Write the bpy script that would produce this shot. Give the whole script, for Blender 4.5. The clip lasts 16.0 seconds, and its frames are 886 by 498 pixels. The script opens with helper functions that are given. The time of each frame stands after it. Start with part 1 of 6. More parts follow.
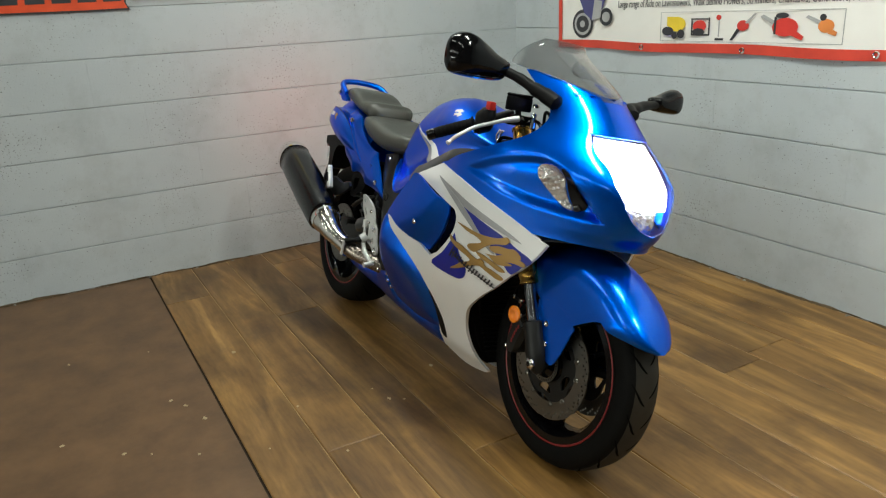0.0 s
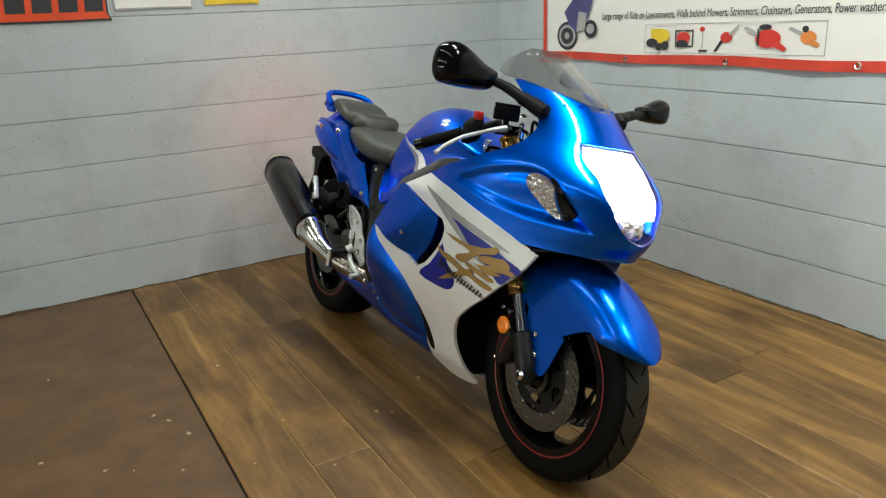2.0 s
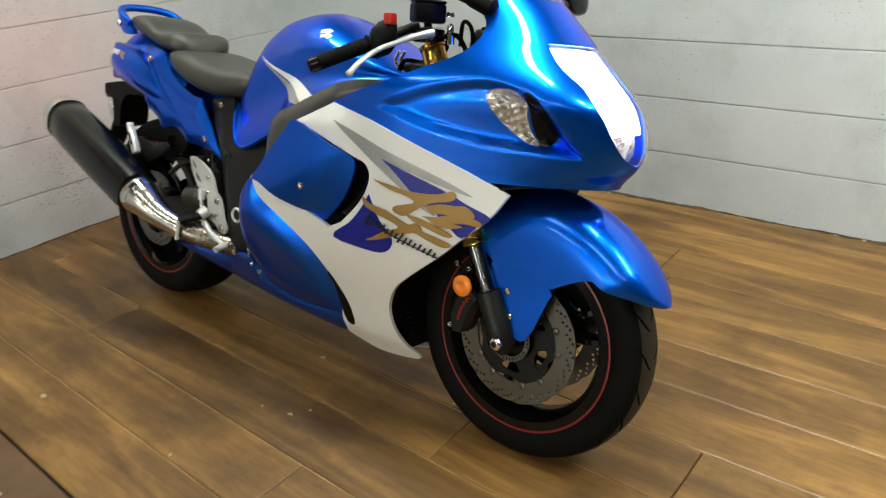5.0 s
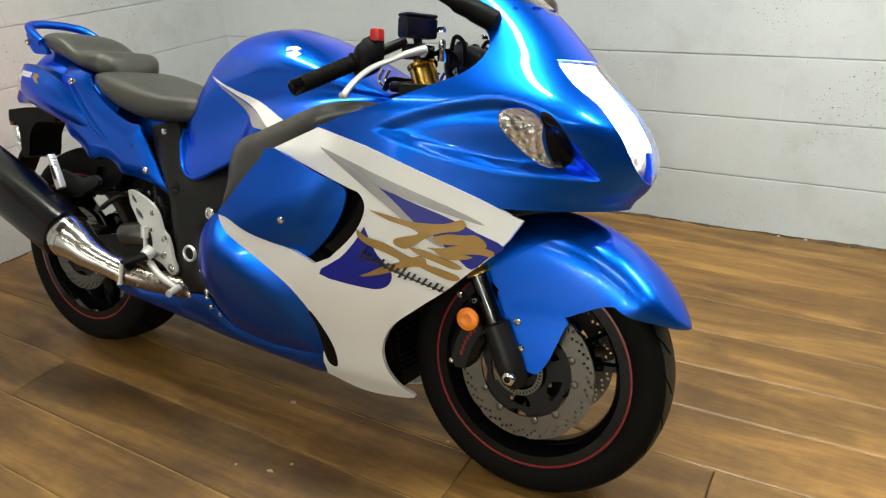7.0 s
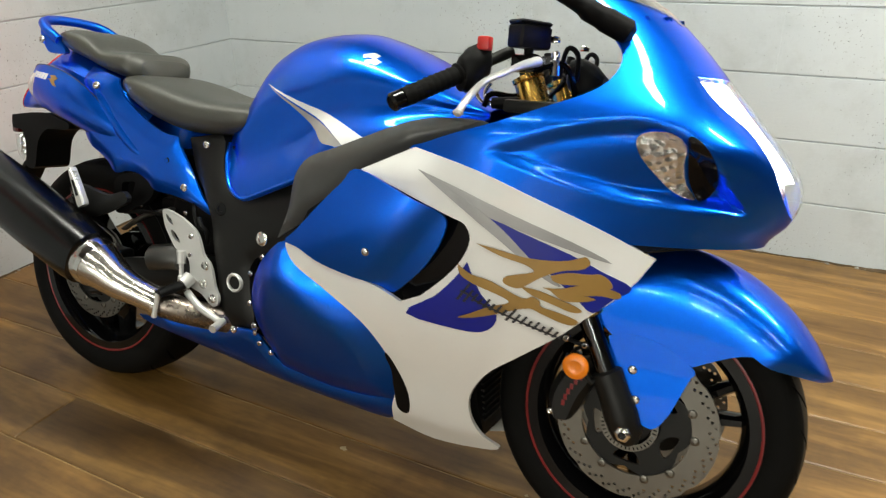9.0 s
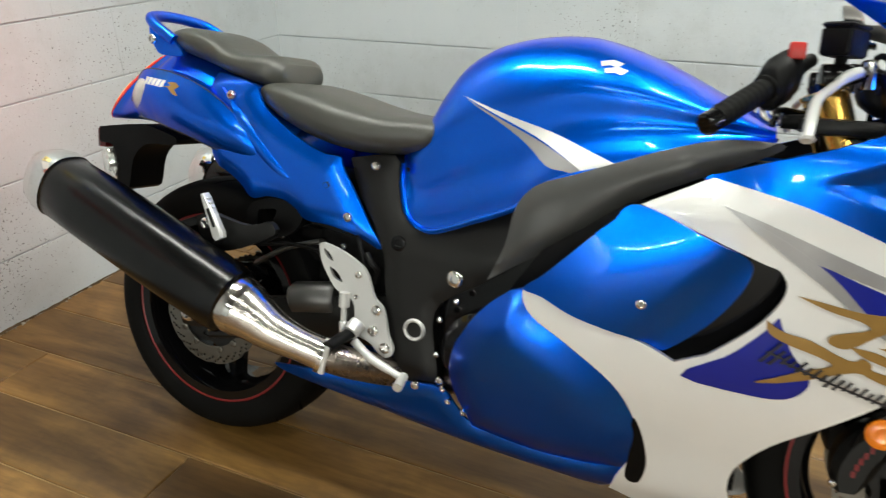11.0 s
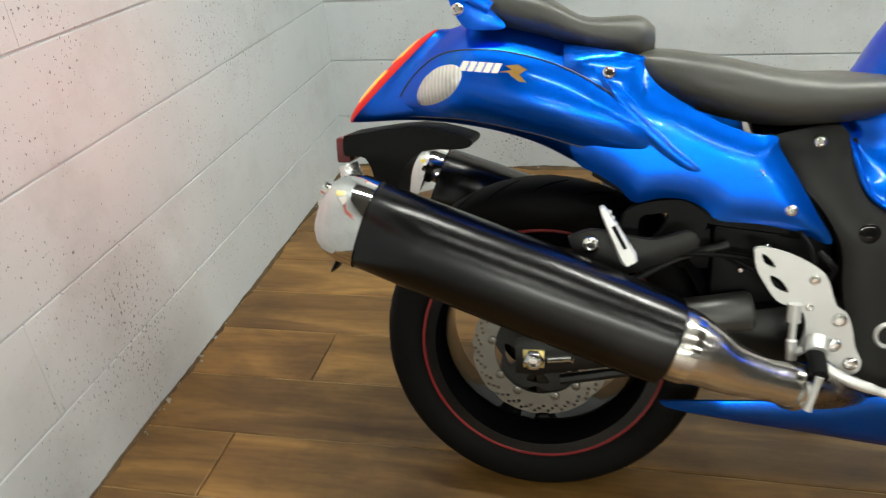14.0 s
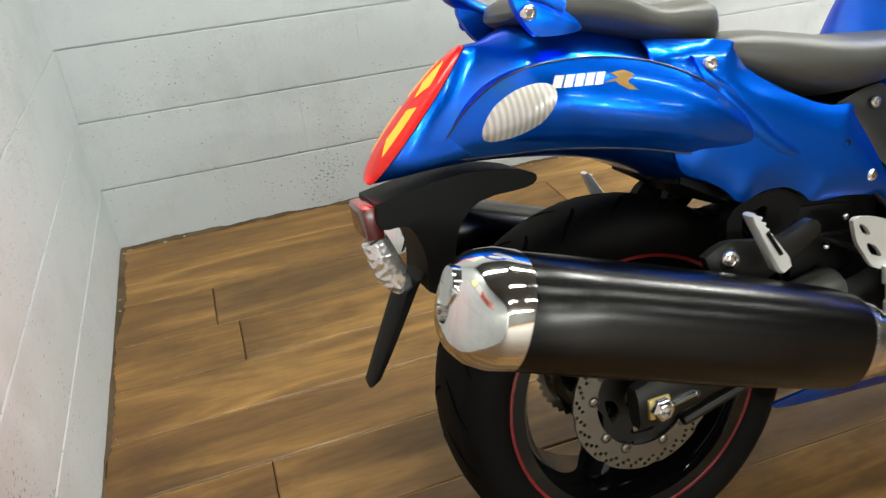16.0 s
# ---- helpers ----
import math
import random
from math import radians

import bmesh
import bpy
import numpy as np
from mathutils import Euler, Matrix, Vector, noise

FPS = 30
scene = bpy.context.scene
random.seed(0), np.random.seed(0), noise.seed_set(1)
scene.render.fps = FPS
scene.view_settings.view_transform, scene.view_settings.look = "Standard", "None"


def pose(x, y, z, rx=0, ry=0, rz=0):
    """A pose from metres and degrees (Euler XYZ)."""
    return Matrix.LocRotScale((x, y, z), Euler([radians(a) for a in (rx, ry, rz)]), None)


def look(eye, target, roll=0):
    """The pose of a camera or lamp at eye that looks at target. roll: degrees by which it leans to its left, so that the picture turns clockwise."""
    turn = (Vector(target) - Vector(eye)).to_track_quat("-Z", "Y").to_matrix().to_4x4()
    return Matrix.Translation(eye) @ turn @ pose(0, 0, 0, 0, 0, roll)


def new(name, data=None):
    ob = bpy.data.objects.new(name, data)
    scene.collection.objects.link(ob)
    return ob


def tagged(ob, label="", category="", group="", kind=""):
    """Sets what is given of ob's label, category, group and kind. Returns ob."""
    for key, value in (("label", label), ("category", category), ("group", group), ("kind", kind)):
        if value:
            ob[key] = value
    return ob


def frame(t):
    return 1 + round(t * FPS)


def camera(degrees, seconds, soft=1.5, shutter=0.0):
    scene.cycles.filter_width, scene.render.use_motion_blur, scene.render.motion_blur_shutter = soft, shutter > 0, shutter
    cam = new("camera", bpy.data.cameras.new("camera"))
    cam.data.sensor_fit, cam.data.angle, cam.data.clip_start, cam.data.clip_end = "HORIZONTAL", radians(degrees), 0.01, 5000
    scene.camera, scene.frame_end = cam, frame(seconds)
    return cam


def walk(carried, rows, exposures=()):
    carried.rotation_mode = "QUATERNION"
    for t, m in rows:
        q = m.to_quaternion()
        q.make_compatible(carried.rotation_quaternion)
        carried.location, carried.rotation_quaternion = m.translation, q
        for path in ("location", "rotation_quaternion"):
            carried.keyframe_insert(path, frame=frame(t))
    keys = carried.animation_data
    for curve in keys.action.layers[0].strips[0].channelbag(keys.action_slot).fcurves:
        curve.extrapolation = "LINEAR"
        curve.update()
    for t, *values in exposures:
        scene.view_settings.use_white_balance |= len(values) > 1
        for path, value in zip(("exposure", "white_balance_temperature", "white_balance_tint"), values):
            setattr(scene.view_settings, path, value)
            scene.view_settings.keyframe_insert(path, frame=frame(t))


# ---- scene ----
cam = camera(62.6, 16, soft=1.2, shutter=0.4)
PATH = [
    (0, (3.927, -2.744, 1.286), (2.263, -1.837, 0.649), -3.0),
    (0.5, (3.927, -2.745, 1.286), (2.266, -1.826, 0.657), -3.0),
    (1, (3.902, -2.734, 1.271), (2.243, -1.817, 0.635), -3.0),
    (1.5, (3.906, -2.742, 1.276), (2.239, -1.823, 0.661), -3.0),
    (2, (3.907, -2.748, 1.275), (2.256, -1.795, 0.668), -2.8),
    (2.5, (3.904, -2.754, 1.266), (2.271, -1.787, 0.637), -2.8),
    (3, (3.906, -2.754, 1.266), (2.273, -1.781, 0.644), -2.7),
    (3.5, (3.885, -2.756, 1.253), (2.291, -1.776, 0.547), -2.7),
    (3.7, (3.835, -2.744, 1.239), (2.266, -1.756, 0.49), -2.4),
    (5.8, (3.015, -2.773, 1.211), (2.044, -1.258, 0.338), -4.3),
    (6, (2.994, -2.771, 1.209), (2.041, -1.242, 0.341), -3.6),
    (6.5, (2.98, -2.768, 1.21), (2.025, -1.242, 0.339), -4.2),
    (7, (2.99, -2.799, 1.226), (2.032, -1.266, 0.369), -4.0),
    (7.5, (2.981, -2.82, 1.222), (2.021, -1.286, 0.37), -3.6),
    (8, (2.933, -2.831, 1.215), (1.981, -1.295, 0.359), -2.5),
    (8.2, (2.887, -2.813, 1.206), (1.939, -1.275, 0.35), -2.4),
    (10.3, (2.252, -2.757, 1.212), (1.545, -1.071, 0.402), -0.9),
    (10.5, (2.203, -2.775, 1.211), (1.479, -1.098, 0.397), -1.5),
    (11, (2.07, -2.761, 1.196), (1.314, -1.121, 0.337), -0.9),
    (11.5, (1.897, -2.694, 1.199), (1.095, -1.075, 0.34), -1.9),
    (12, (1.775, -2.683, 1.175), (0.952, -1.063, 0.34), -0.5),
    (12.5, (1.572, -2.718, 1.196), (0.915, -1.037, 0.333), 0.1),
    (13, (1.367, -2.794, 1.206), (0.914, -1.036, 0.367), -0.2),
    (13.5, (1.245, -2.796, 1.191), (0.785, -1.08, 0.271), 0.4),
    (14, (1.028, -2.733, 1.177), (0.634, -1.034, 0.199), -4.3),
    (14.5, (0.862, -2.668, 1.159), (0.643, -0.919, 0.212), -0.9),
    (15, (0.652, -2.622, 1.171), (0.679, -0.865, 0.216), -2.7),
    (15.5, (0.48, -2.556, 1.157), (0.816, -0.83, 0.205), -1.8),
    (16, (0.394, -2.394, 1.143), (0.905, -0.735, 0.149), -4.7),
]
EXPOSURES = [(0.0, -0.71, 6500, 4), (3.7, -0.69, 6500, 4), (5.8, -0.30, 6900, 8), (8.2, -0.30, 6900, 8), (11.0, -0.12, 6600, 8), (13.0, -0.07, 6600, 7), (15.0, -0.02, 6700, 8), (16.0, 0.12, 6600, 9)]
walk(cam, [(t, look(eye, target, roll)) for t, eye, target, roll in PATH], EXPOSURES)

# ---- light ----
world = bpy.data.worlds.new("room_world")
scene.world = world
world.use_nodes = True
world.node_tree.nodes["Background"].inputs[0].default_value = (0.6, 0.7, 0.8, 1)
world.node_tree.nodes["Background"].inputs[1].default_value = 0.02
LAMP_POWER, TAIL_POWER, HEAD_POWER = 60.0, 1.3, 9.0


# ---- materials ----
def nodes_of(name):
    m = bpy.data.materials.new(name)
    m.use_nodes = True
    return m, m.node_tree.nodes, m.node_tree.links, m.node_tree.nodes["Principled BSDF"]


def noise_node(n, l, scale, detail=4.0, rough=0.6, coords="Object", stretch=(1, 1, 1)):
    tc, mp, tx = n.new("ShaderNodeTexCoord"), n.new("ShaderNodeMapping"), n.new("ShaderNodeTexNoise")
    mp.inputs["Scale"].default_value = stretch
    tx.inputs["Scale"].default_value, tx.inputs["Detail"].default_value, tx.inputs["Roughness"].default_value = scale, detail, rough
    l.new(tc.outputs[coords], mp.inputs[0])
    l.new(mp.outputs[0], tx.inputs["Vector"])
    return tx


def ramp(n, l, source, stops):
    r = n.new("ShaderNodeValToRGB")
    while len(r.color_ramp.elements) < len(stops):
        r.color_ramp.elements.new(0.5)
    for e, (p, c) in zip(r.color_ramp.elements, stops):
        e.position, e.color = p, (*c, 1) if len(c) == 3 else c
    l.new(source, r.inputs[0])
    return r


def bump(n, l, b, height, strength, distance=0.002):
    k = n.new("ShaderNodeBump")
    k.inputs["Strength"].default_value, k.inputs["Distance"].default_value = strength, distance
    l.new(height, k.inputs["Height"])
    l.new(k.outputs[0], b.inputs["Normal"])
    return k


def plain(name, colour, rough=0.5, metal=0.0, coat=0.0, grain=120.0, vary=0.15, relief=0.1, spread=0.03, dist=0.001, spec=0.5):
    """A surface with fine grain and slow wear in colour and gloss."""
    m, n, l, b = nodes_of(name)
    b.inputs["Metallic"].default_value, b.inputs["Coat Weight"].default_value, b.inputs["Coat Roughness"].default_value = metal, coat, 0.04
    b.inputs["Specular IOR Level"].default_value = spec
    slow, fine = noise_node(n, l, 6.0), noise_node(n, l, grain)
    lo, hi = tuple(c * (1 - vary) for c in colour), tuple(min(1, c * (1 + vary)) for c in colour)
    l.new(ramp(n, l, slow.outputs[0], [(0.3, lo), (0.7, hi)]).outputs[0], b.inputs["Base Color"])
    r = ramp(n, l, fine.outputs[0], [(0.25, (max(0.02, rough - spread),) * 3), (0.75, (min(1, rough + spread),) * 3)])
    l.new(r.outputs[0], b.inputs["Roughness"])
    if relief:
        bump(n, l, b, fine.outputs[0], relief, dist)
    return m


def candy(name, colour, deep):
    """Metallic candy lacquer: flake under a clear coat."""
    m, n, l, b = nodes_of(name)
    flake = noise_node(n, l, 900.0, 2.0)
    slow = noise_node(n, l, 3.0)
    mix = n.new("ShaderNodeMix")
    mix.data_type = "RGBA"
    l.new(ramp(n, l, flake.outputs[0], [(0.35, deep), (0.7, colour)]).outputs[0], mix.inputs[6])
    mix.inputs[7].default_value = (*colour, 1)
    l.new(slow.outputs[0], mix.inputs[0])
    l.new(mix.outputs[2], b.inputs["Base Color"])
    b.inputs["Metallic"].default_value, b.inputs["Roughness"].default_value = 0.92, 0.29
    b.inputs["Specular Tint"].default_value = (0.0, 0.24, 0.95, 1)
    b.inputs["Coat Weight"].default_value, b.inputs["Coat Roughness"].default_value = 0.65, 0.010
    b.inputs["Coat IOR"].default_value = 1.42
    b.inputs["Specular IOR Level"].default_value = 0.15
    return m


BLUE = candy("candy_blue", (0.0, 0.142, 0.86), (0.0, 0.085, 0.64))
NAVY = plain("navy_vinyl", (0.0, 0.010, 0.27), 0.35, 0, 0.25, relief=0)
WHITE = plain("white_lacquer", (0.84, 0.84, 0.83), 0.3, 0, 1.0, vary=0.02, relief=0)
SILVER_VINYL = plain("silver_vinyl", (0.36, 0.36, 0.37), 0.35, 0.3, 0.5, relief=0)
GOLD_VINYL = plain("gold_vinyl", (0.36, 0.21, 0.055), 0.38, 0.25, 0.4, relief=0)
DARK_VINYL = plain("dark_vinyl", (0.02, 0.022, 0.03), 0.35, relief=0)
SATIN_BLACK = plain("satin_black_metal", (0.040, 0.040, 0.041), 0.25, 1.0, 0.0, grain=40, relief=0, spread=0.004, spec=0.5)
FRAME_BLACK = plain("frame_black", (0.0065, 0.0065, 0.0062), 0.42, 0.0, 0.0, grain=250, relief=0.05, spec=0.26)
PLASTIC = plain("black_plastic", (0.0035, 0.0035, 0.0038), 0.5, grain=500, relief=0.15, spec=0.12)
GREY_PLASTIC = plain("charcoal_plastic", (0.050, 0.050, 0.048), 0.33, grain=600, relief=0.05, spec=0.6)
GLOSS_BLACK = plain("gloss_black", (0.003, 0.003, 0.0034), 0.09, 0, 0.0, relief=0, spec=0.26)
RUBBER = plain("tyre_rubber", (0.0030, 0.0029, 0.0027), 0.66, grain=200, relief=0.2, vary=0.3, spec=0.09)
WORN_RUBBER = plain("worn_tread_rubber", (0.020, 0.018, 0.014), 0.55, grain=60, relief=0.2, vary=0.35, spec=0.25)
DARK_CHROME = plain("dark_chrome", (0.10, 0.10, 0.105), 0.13, 1.0, relief=0)
GROOVE = plain("tread_groove_rubber", (0.0015, 0.0015, 0.0015), 0.95, spec=0.05)
VINYL = plain("seat_vinyl", (0.036, 0.0365, 0.030), 0.43, grain=700, relief=0.35, spread=0.06, spec=0.75)
CHROME = plain("polished_steel", (0.78, 0.77, 0.75), 0.08, 1.0, grain=60, vary=0.05, relief=0, spread=0.04)
HEATED = plain("heated_steel", (0.66, 0.63, 0.59), 0.21, 1.0, grain=60, vary=0.12, relief=0, spread=0.06)
DULL_STEEL = plain("dull_pipe_steel", (0.22, 0.19, 0.165), 0.28, 1.0, grain=90, vary=0.2, relief=0.02)
STEEL = plain("disc_steel", (0.17, 0.163, 0.145), 0.34, 1.0, grain=150, vary=0.12, relief=0.03)
ALLOY = plain("cast_alloy", (0.62, 0.62, 0.61), 0.34, 0.45, grain=250, vary=0.06, relief=0.06)
GOLD = plain("anodised_gold", (0.72, 0.43, 0.10), 0.25, 1.0, relief=0)
YELLOW_ZINC = plain("zinc_yellow", (0.55, 0.45, 0.18), 0.35, 0.7)
RED_TRIM = plain("red_stripe", (0.17, 0.005, 0.007), 0.35, relief=0)
RED_PLASTIC = plain("red_button", (0.5, 0.02, 0.015), 0.4)
ORANGE = plain("amber_reflector", (0.85, 0.22, 0.01), 0.2, 0, 0.7, grain=200, relief=0.2)
MIRROR = plain("mirror_glass", (0.8, 0.8, 0.8), 0.02, 1.0, vary=0, relief=0, spread=0)


def glass(name, colour, rough=0.03, alpha=None):
    m, n, l, b = nodes_of(name)
    b.inputs["Base Color"].default_value = (*colour, 1)
    b.inputs["Transmission Weight"].default_value, b.inputs["Roughness"].default_value, b.inputs["IOR"].default_value = 1.0, rough, 1.2
    tx = noise_node(n, l, 5.0)
    l.new(ramp(n, l, tx.outputs[0], [(0.3, (rough,) * 3), (0.8, (rough + 0.04,) * 3)]).outputs[0], b.inputs["Roughness"])
    return m


SMOKE = glass("smoked_screen", (0.46, 0.46, 0.46), 0.03)
SMOKE.node_tree.nodes["Principled BSDF"].inputs["Transmission Weight"].default_value = 0.93
SMOKE.node_tree.nodes["Principled BSDF"].inputs["IOR"].default_value = 1.45
CLEAR = glass("clear_lens", (0.97, 0.97, 0.97), 0.02)


def glow(name, colour, strength, base):
    m, n, l, b = nodes_of(name)
    b.inputs["Base Color"].default_value = (*base, 1)
    b.inputs["Roughness"].default_value = 0.2
    b.inputs["Emission Color"].default_value = (*colour, 1)
    tx = noise_node(n, l, 30.0)
    r = ramp(n, l, tx.outputs[0], [(0.3, (strength * 0.8,) * 3), (0.7, (strength,) * 3)])
    b.inputs["Emission Strength"].default_value = strength
    return m


LAMP_GLOW = glow("headlamp_light", (0.98, 0.96, 1.0), 30.0, (0.9, 0.9, 0.9))
TAIL_RED = glow("tail_lens_red", (1.0, 0.02, 0.008), 0.20, (0.5, 0.01, 0.01))
TAIL_BULB = glow("tail_bulb", (1.0, 0.25, 0.025), 1.7, (0.8, 0.2, 0.02))
TUBE_GLOW = glow("tube_light", (0.98, 1.0, 0.93), 20.0, (0.9, 0.9, 0.9))


def facets(name, colour, scale):
    """A moulded reflector of small bright facets."""
    m, n, l, b = nodes_of(name)
    tc, v = n.new("ShaderNodeTexCoord"), n.new("ShaderNodeTexVoronoi")
    v.inputs["Scale"].default_value = scale
    l.new(tc.outputs["Object"], v.inputs["Vector"])
    b.inputs["Base Color"].default_value = (*colour, 1)
    b.inputs["Metallic"].default_value, b.inputs["Roughness"].default_value = 0.75, 0.15
    bump(n, l, b, v.outputs["Distance"], 0.65, 0.006)
    return m


REFLECTOR = facets("lamp_reflector", (0.92, 0.92, 0.91), 75)


def ribbed(name, colour):
    """Clear moulded lens over a bright bowl, ribbed."""
    m, n, l, b = nodes_of(name)
    tc, w = n.new("ShaderNodeTexCoord"), n.new("ShaderNodeTexWave")
    w.inputs["Scale"].default_value, w.inputs["Distortion"].default_value = 45.0, 0.6
    w.bands_direction = "X"
    l.new(tc.outputs["Object"], w.inputs["Vector"])
    l.new(ramp(n, l, w.outputs["Fac"], [(0.2, tuple(c * 0.72 for c in colour)), (0.8, colour)]).outputs[0], b.inputs["Base Color"])
    b.inputs["Metallic"].default_value, b.inputs["Roughness"].default_value, b.inputs["Coat Weight"].default_value = 0.45, 0.28, 1.0
    bump(n, l, b, w.outputs["Fac"], 0.35, 0.002)
    return m


RIBBED = ribbed("ribbed_lens", (0.82, 0.80, 0.77))
AMBER_BULB = facets("amber_bulb", (0.55, 0.28, 0.12), 70)


def wall_paint():
    """Pale blue-grey masonry paint over pitted concrete block."""
    m, n, l, b = nodes_of("painted_block")
    info, tc, place = n.new("ShaderNodeObjectInfo"), n.new("ShaderNodeTexCoord"), n.new("ShaderNodeVectorMath")
    l.new(info.outputs["Location"], place.inputs[0])
    l.new(tc.outputs["Object"], place.inputs[1])

    def spread(scale, detail=4.0, rough=0.6):
        t_ = n.new("ShaderNodeTexNoise")
        t_.inputs["Scale"].default_value, t_.inputs["Detail"].default_value, t_.inputs["Roughness"].default_value = scale, detail, rough
        l.new(place.outputs[0], t_.inputs["Vector"])
        return t_
    slow, fine, pits, scuff, gate = spread(1.3, 5), spread(90, 6), spread(120, 3, 0.5), spread(3.4, 6, 0.7), spread(2.2, 3)
    tone = ramp(n, l, slow.outputs[0], [(0.25, (0.43, 0.475, 0.50)), (0.6, (0.49, 0.53, 0.55)), (0.85, (0.54, 0.57, 0.58))])
    cut = n.new("ShaderNodeMath")
    cut.operation = "MULTIPLY_ADD"
    cut.inputs[1].default_value = 0.34
    l.new(gate.outputs[0], cut.inputs[0])
    l.new(pits.outputs[0], cut.inputs[2])
    hole = ramp(n, l, cut.outputs[0], [(0.838, (0, 0, 0)), (0.875, (1, 1, 1))])
    mix = n.new("ShaderNodeMix")
    mix.data_type = "RGBA"
    l.new(hole.outputs[0], mix.inputs[0])
    l.new(tone.outputs[0], mix.inputs[6])
    mix.inputs[7].default_value = (0.15, 0.155, 0.155, 1)
    dirt = ramp(n, l, scuff.outputs[0], [(0.30, (0.86, 0.85, 0.84)), (0.5, (1, 1, 1))])
    mul = n.new("ShaderNodeMix")
    mul.data_type, mul.blend_type = "RGBA", "MULTIPLY"
    mul.inputs[0].default_value = 1.0
    l.new(mix.outputs[2], mul.inputs[6])
    l.new(dirt.outputs[0], mul.inputs[7])
    l.new(mul.outputs[2], b.inputs["Base Color"])
    b.inputs["Roughness"].default_value = 0.55
    sub = n.new("ShaderNodeMath")
    sub.operation = "MULTIPLY_ADD"
    sub.inputs[1].default_value = -1.4
    l.new(hole.outputs[0], sub.inputs[0])
    l.new(fine.outputs[0], sub.inputs[2])
    bump(n, l, b, sub.outputs[0], 0.35, 0.003)
    return m


def plank_wood():
    """Brown oak laminate: grain along x, knots, each board its own tone."""
    m, n, l, b = nodes_of("oak_laminate")
    info = n.new("ShaderNodeObjectInfo")
    tc, add, mp = n.new("ShaderNodeTexCoord"), n.new("ShaderNodeVectorMath"), n.new("ShaderNodeMapping")
    add.operation = "MULTIPLY_ADD"
    comb = n.new("ShaderNodeCombineXYZ")
    for i in range(3):
        l.new(info.outputs["Random"], comb.inputs[i])
    add.inputs[1].default_value = (37, 19, 5)
    l.new(comb.outputs[0], add.inputs[0])
    l.new(tc.outputs["Object"], add.inputs[2])
    mp.inputs["Scale"].default_value = (0.8, 5.5, 1)
    l.new(add.outputs[0], mp.inputs[0])
    wav, fine, big = n.new("ShaderNodeTexNoise"), n.new("ShaderNodeTexNoise"), n.new("ShaderNodeTexNoise")
    for t_, s_, d_ in ((wav, 1.5, 6), (fine, 16, 5), (big, 0.8, 2)):
        t_.inputs["Scale"].default_value, t_.inputs["Detail"].default_value = s_, d_
    wav.inputs["Distortion"].default_value = 1.2
    l.new(mp.outputs[0], wav.inputs["Vector"])
    l.new(mp.outputs[0], fine.inputs["Vector"])
    l.new(add.outputs[0], big.inputs["Vector"])
    tone = ramp(n, l, wav.outputs[0], [(0.25, (0.100, 0.050, 0.013)), (0.5, (0.200, 0.108, 0.029)), (0.72, (0.390, 0.222, 0.064))])
    lines = ramp(n, l, fine.outputs[0], [(0.35, (0.80, 0.78, 0.76)), (0.6, (1, 1, 1))])
    board = ramp(n, l, info.outputs["Random"], [(0.0, (0.84, 0.83, 0.82)), (1.0, (1.16, 1.12, 1.06))])
    stain = ramp(n, l, big.outputs[0], [(0.3, (0.70, 0.69, 0.67)), (0.6, (1.03, 1.02, 1.0))])
    geo, smear = n.new("ShaderNodeNewGeometry"), n.new("ShaderNodeTexNoise")
    smear.inputs["Scale"].default_value, smear.inputs["Detail"].default_value, smear.inputs["Roughness"].default_value = 2.3, 6, 0.68
    l.new(geo.outputs["Position"], smear.inputs["Vector"])
    grime = ramp(n, l, smear.outputs[0], [(0.34, (0.58, 0.57, 0.56)), (0.52, (1, 1, 1))])
    last = tone.outputs[0]
    for extra in (lines, board, stain, grime):
        mul = n.new("ShaderNodeMix")
        mul.data_type, mul.blend_type = "RGBA", "MULTIPLY"
        mul.inputs[0].default_value = 1.0
        l.new(last, mul.inputs[6])
        l.new(extra.outputs[0], mul.inputs[7])
        last = mul.outputs[2]
    l.new(last, b.inputs["Base Color"])
    l.new(ramp(n, l, wav.outputs[0], [(0.3, (0.5,) * 3), (0.7, (0.38,) * 3)]).outputs[0], b.inputs["Roughness"])
    bump(n, l, b, fine.outputs[0], 0.12, 0.001)
    return m


WALL = wall_paint()
WOOD = plank_wood()
# tan highlight painted on each board's north bevel, where it catches light
EDGE_HIGHLIGHT = plain("board_edge_highlight", (0.33, 0.21, 0.085), 0.5, grain=30, vary=0.5, relief=0.1)
MORTAR = plain("painted_mortar", (0.40, 0.44, 0.46), 0.7, grain=200, relief=0.4)
BOARD = plain("brown_floor_paint", (0.120, 0.064, 0.028), 0.5, grain=60, vary=0.28, relief=0.12)
GAP = plain("dark_gap", (0.035, 0.022, 0.012), 0.9)
# dark greys for the unseen ceiling and walls, picked to keep reflections dark
CEILING = plain("ceiling_paint", (0.09, 0.09, 0.085), 0.8)
FAR_WALL = plain("unseen_wall", (0.045, 0.045, 0.042), 0.7)
BANNER = plain("banner_pvc", (0.80, 0.78, 0.74), 0.4, grain=40, vary=0.03, relief=0.05)
BANNER_RED = plain("banner_red", (0.62, 0.06, 0.035), 0.4, grain=40, relief=0.05)
SIGN_RED = plain("sign_orange_red", (0.75, 0.09, 0.03), 0.35, relief=0)
SIGN_YELLOW = plain("sign_yellow", (0.75, 0.55, 0.04), 0.4, relief=0)
PRINT = plain("print_black", (0.03, 0.03, 0.035), 0.5, relief=0)
PRINT_BLUE = plain("print_blue", (0.07, 0.07, 0.2), 0.5, relief=0)
